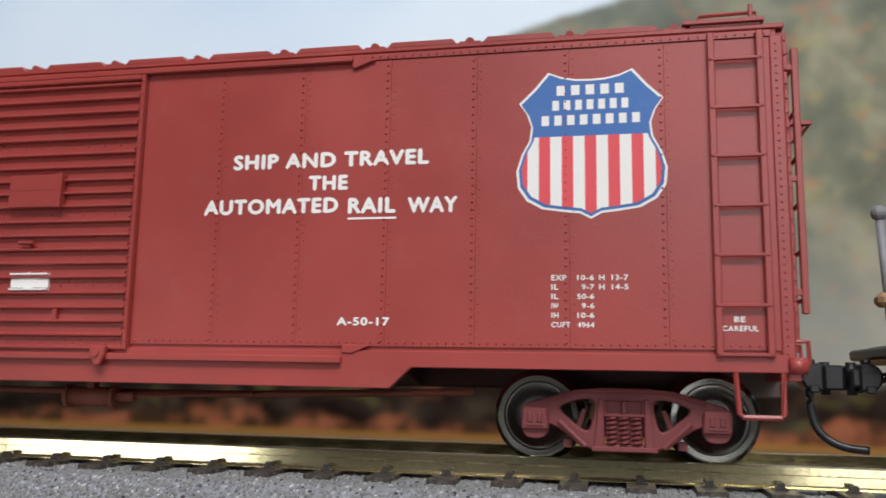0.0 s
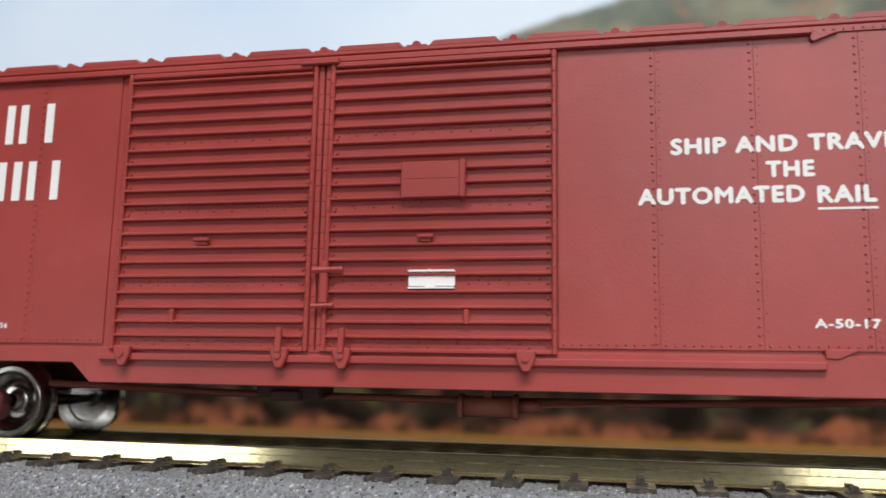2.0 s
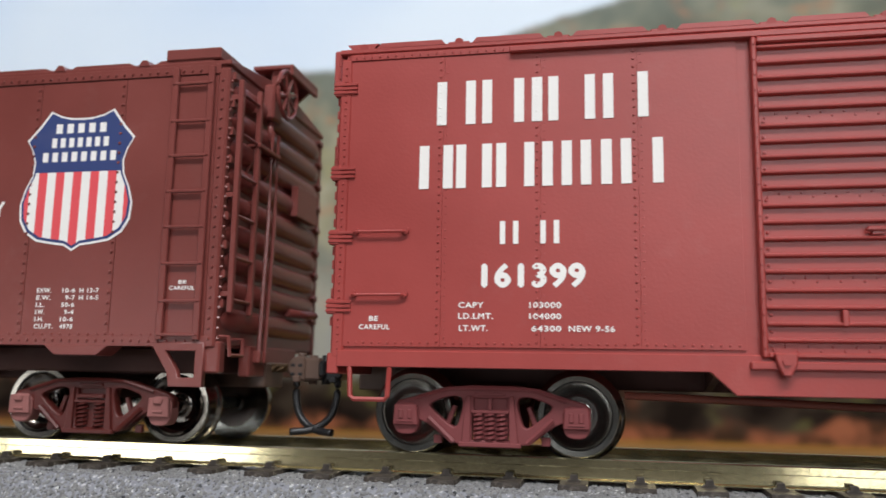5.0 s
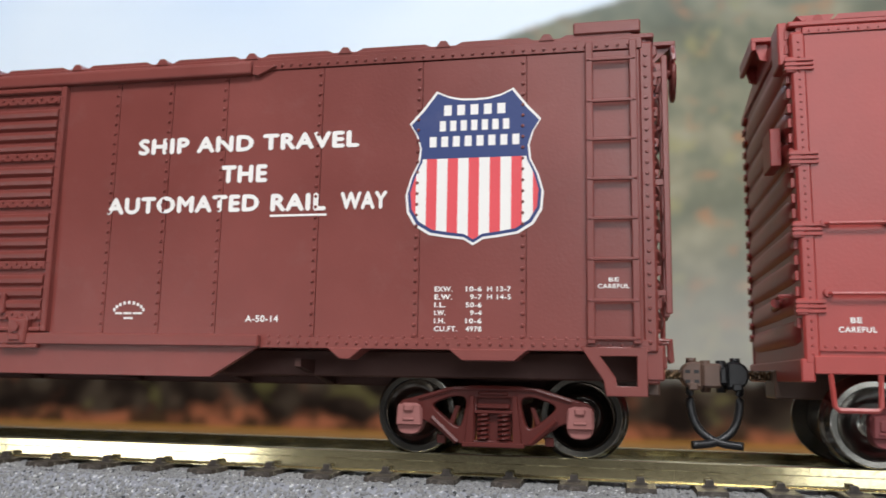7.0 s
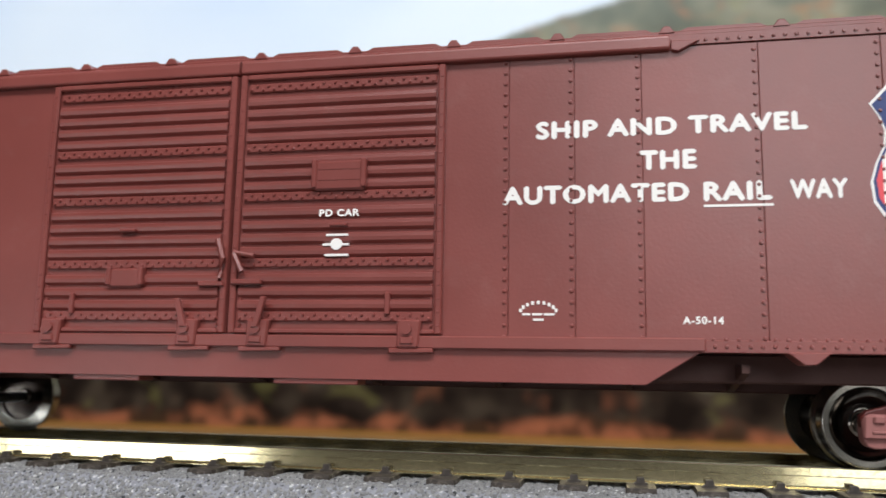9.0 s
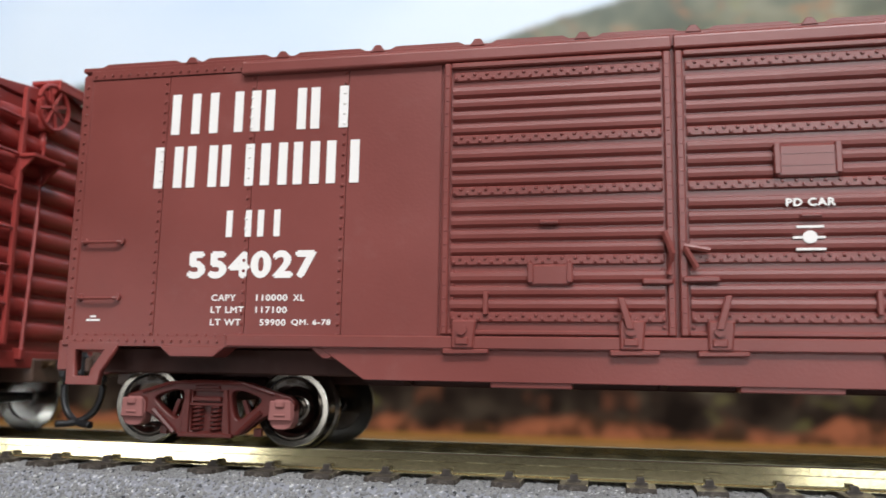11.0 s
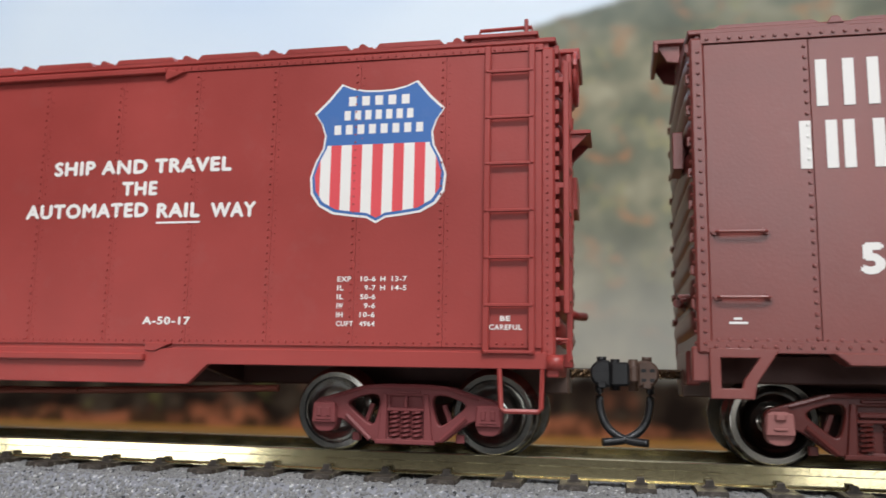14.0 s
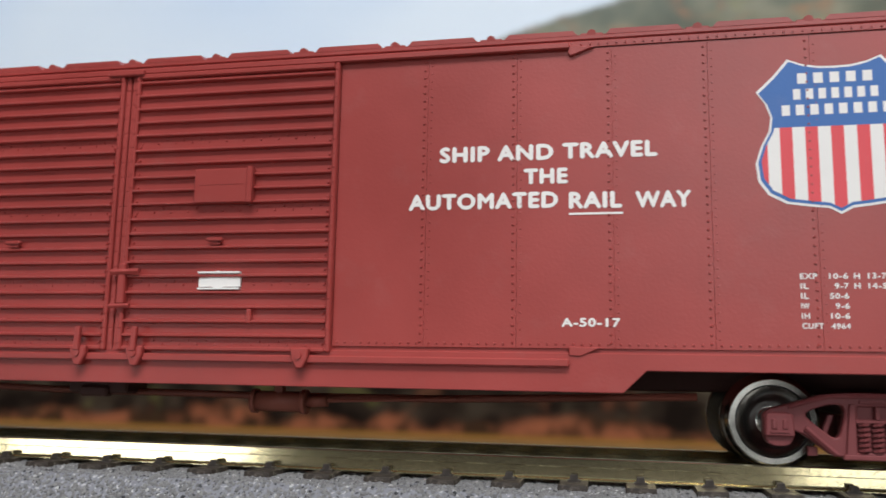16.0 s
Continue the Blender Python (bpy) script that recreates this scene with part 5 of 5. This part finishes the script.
    for k in range(9):
        a = radians(20 + 17.5 * k)
        box(bm, 24.1 + 2.1 * math.cos(a) - 0.16, 24.1 + 2.1 * math.cos(a) + 0.16, f - 0.02, f + 0.05, 16.1 + 1.35 * math.sin(a) - 0.2, 16.1 + 1.35 * math.sin(a) + 0.2)
    for a, b in ((22.3, 23.2), (23.4, 24.5), (24.7, 25.9)):
        box(bm, a, b, f - 0.02, f + 0.05, 16.0, 16.25)
    box(bm, 23.5, 24.7, f - 0.02, f + 0.05, 15.4, 15.65)
    part("stencil_mark", bm, WHITE, car)
    for k, row in enumerate((("EXW.", "10-6", "H 13-7"), ("E.W.", "9-7", "H 14-5"), ("I.L.", "50-6"), ("I.W.", "9-4"), ("I.H.", "10-6"), ("CU.FT.", "4978"))):
        z = 18.68 - k * 0.905
        for txt, (a, b) in zip(row, ((62.72, 64.8), (66.35, 68.2), (68.8, 71.5))):
            if len(txt) == 3:
                a += 0.5
            if txt[:2] == "I.":
                b = a + 1.3
            if txt == "CU.FT.":
                b = a + 2.7
            lettering(txt, a, b, z, z + 0.6, f, car, 0.030, name="data_lettering")
    lettering("BE", 82.3, 83.4, 19.75, 20.2, f, car, 0.028)
    lettering("CAREFUL", 81.1, 84.5, 19.0, 19.5, f, car, 0.028)
    shield(car, 67.1, 24.0, 8.1, 18.6, NAVY)
    strokes(BROWN_ROWS, f, car)
    lettering("554027", -70.95, -54.25, 20.35, 23.75, f, car, 0.05)
    for z, row in ((17.63, (("CAPY", -67.5, -64.3), ("110000", -61.7, -57.7), ("XL", -57.0, -55.6))), (16.18, (("LT LMT", -67.5, -63.2), ("117100", -61.7, -57.7))), (14.68, (("LT WT", -67.5, -63.5), ("59900", -61.1, -57.8), ("QM. 6-78", -57.1, -52.2)))):
        for txt, a, b in row:
            lettering(txt, a, b, z, z + 0.8, f, car, 0.030, name="data_lettering")
    bars([(-83.7, -82.9)], 15.6, 15.85, f, car, "stencil_mark")
    bars([(-84.2, -82.3)], 15.15, 15.4, f, car, "stencil_mark")
    return car, wheels


def leading_vehicle():
    """The rear platform of the vehicle that leads the train: coupler, deck edge, railing post."""
    car = tagged(new("leading_vehicle"), "dark rear platform with grey railing post and coupler", "rail vehicle", group="cars of the train")
    coupler(car, 0, -1, BLACK, hose=False)
    bm = bm_new()
    box(bm, -1.0, 34, -13, 13, 11.6, 14.0, 0.3)
    part("deck", bm, BLACK, car)
    bm = bm_new()
    box(bm, -4.6, -0.9, -8, 8, 12.0, 13.4, 0.3)
    part("end_beam", bm, BLACK, car)
    for y in (-6.0,):
        bm = bm_new()
        rod(bm, [(-3.3, y, 13.0), (-4.0, y, 28.6)], 0.5, 8)
        bmesh.ops.create_uvsphere(bm, u_segments=12, v_segments=8, radius=0.95, matrix=Matrix.Translation((-4.0, y, 28.9)))
        part("railing_post", bm, GREYPAINT, car, "grey railing post with a round top")
        bm = bm_new()
        box(bm, -4.9, -1.0, y - 1.3, y + 1.3, 17.9, 19.5, 0.5)
        part("step_board", bm, TAN, car)
    wheels = [wheelset(car, x, WEB, STEEL, STEEL) for x in (12, 28)]
    for sign in (-1, 1):
        bm = bm_new()
        box(bm, 8, 32, sign * 12.2 - 0.8, sign * 12.2 + 0.8, 3.4, 6.4, 0.3)
        part("side_frame", bm, BLACK, car)
    bm = bm_new()
    box(bm, 17, 23, -11.5, 11.5, 6, 11.6, 0.3)
    part("bolster", bm, BLACK, car)
    return car, wheels


CARS = [(leading_vehicle(), 34.3), (red_boxcar("bright red model boxcar with white lettering, leading the boxcars"), -71.05),
        (brown_boxcar(), -262.7), (red_boxcar("bright red model boxcar with white lettering, behind the brown one"), -454.75)]


def motions():
    """The train rolls to the right at an almost steady pace; each wheelset turns with it."""
    times, way = zip(*TRAVEL)
    fine = [0.2 * k for k in range(81)]
    for (car, wheels), x in CARS:
        walk(car, [(t, pose((x + s) * MM, 0, 0)) for t, s in TRAVEL])
        for w in wheels:
            place = w.location.copy()
            walk(w, [(t, pose(*place, 0, math.degrees(np.interp(t, times, way) / 4.82), 0)) for t in fine])


motions()
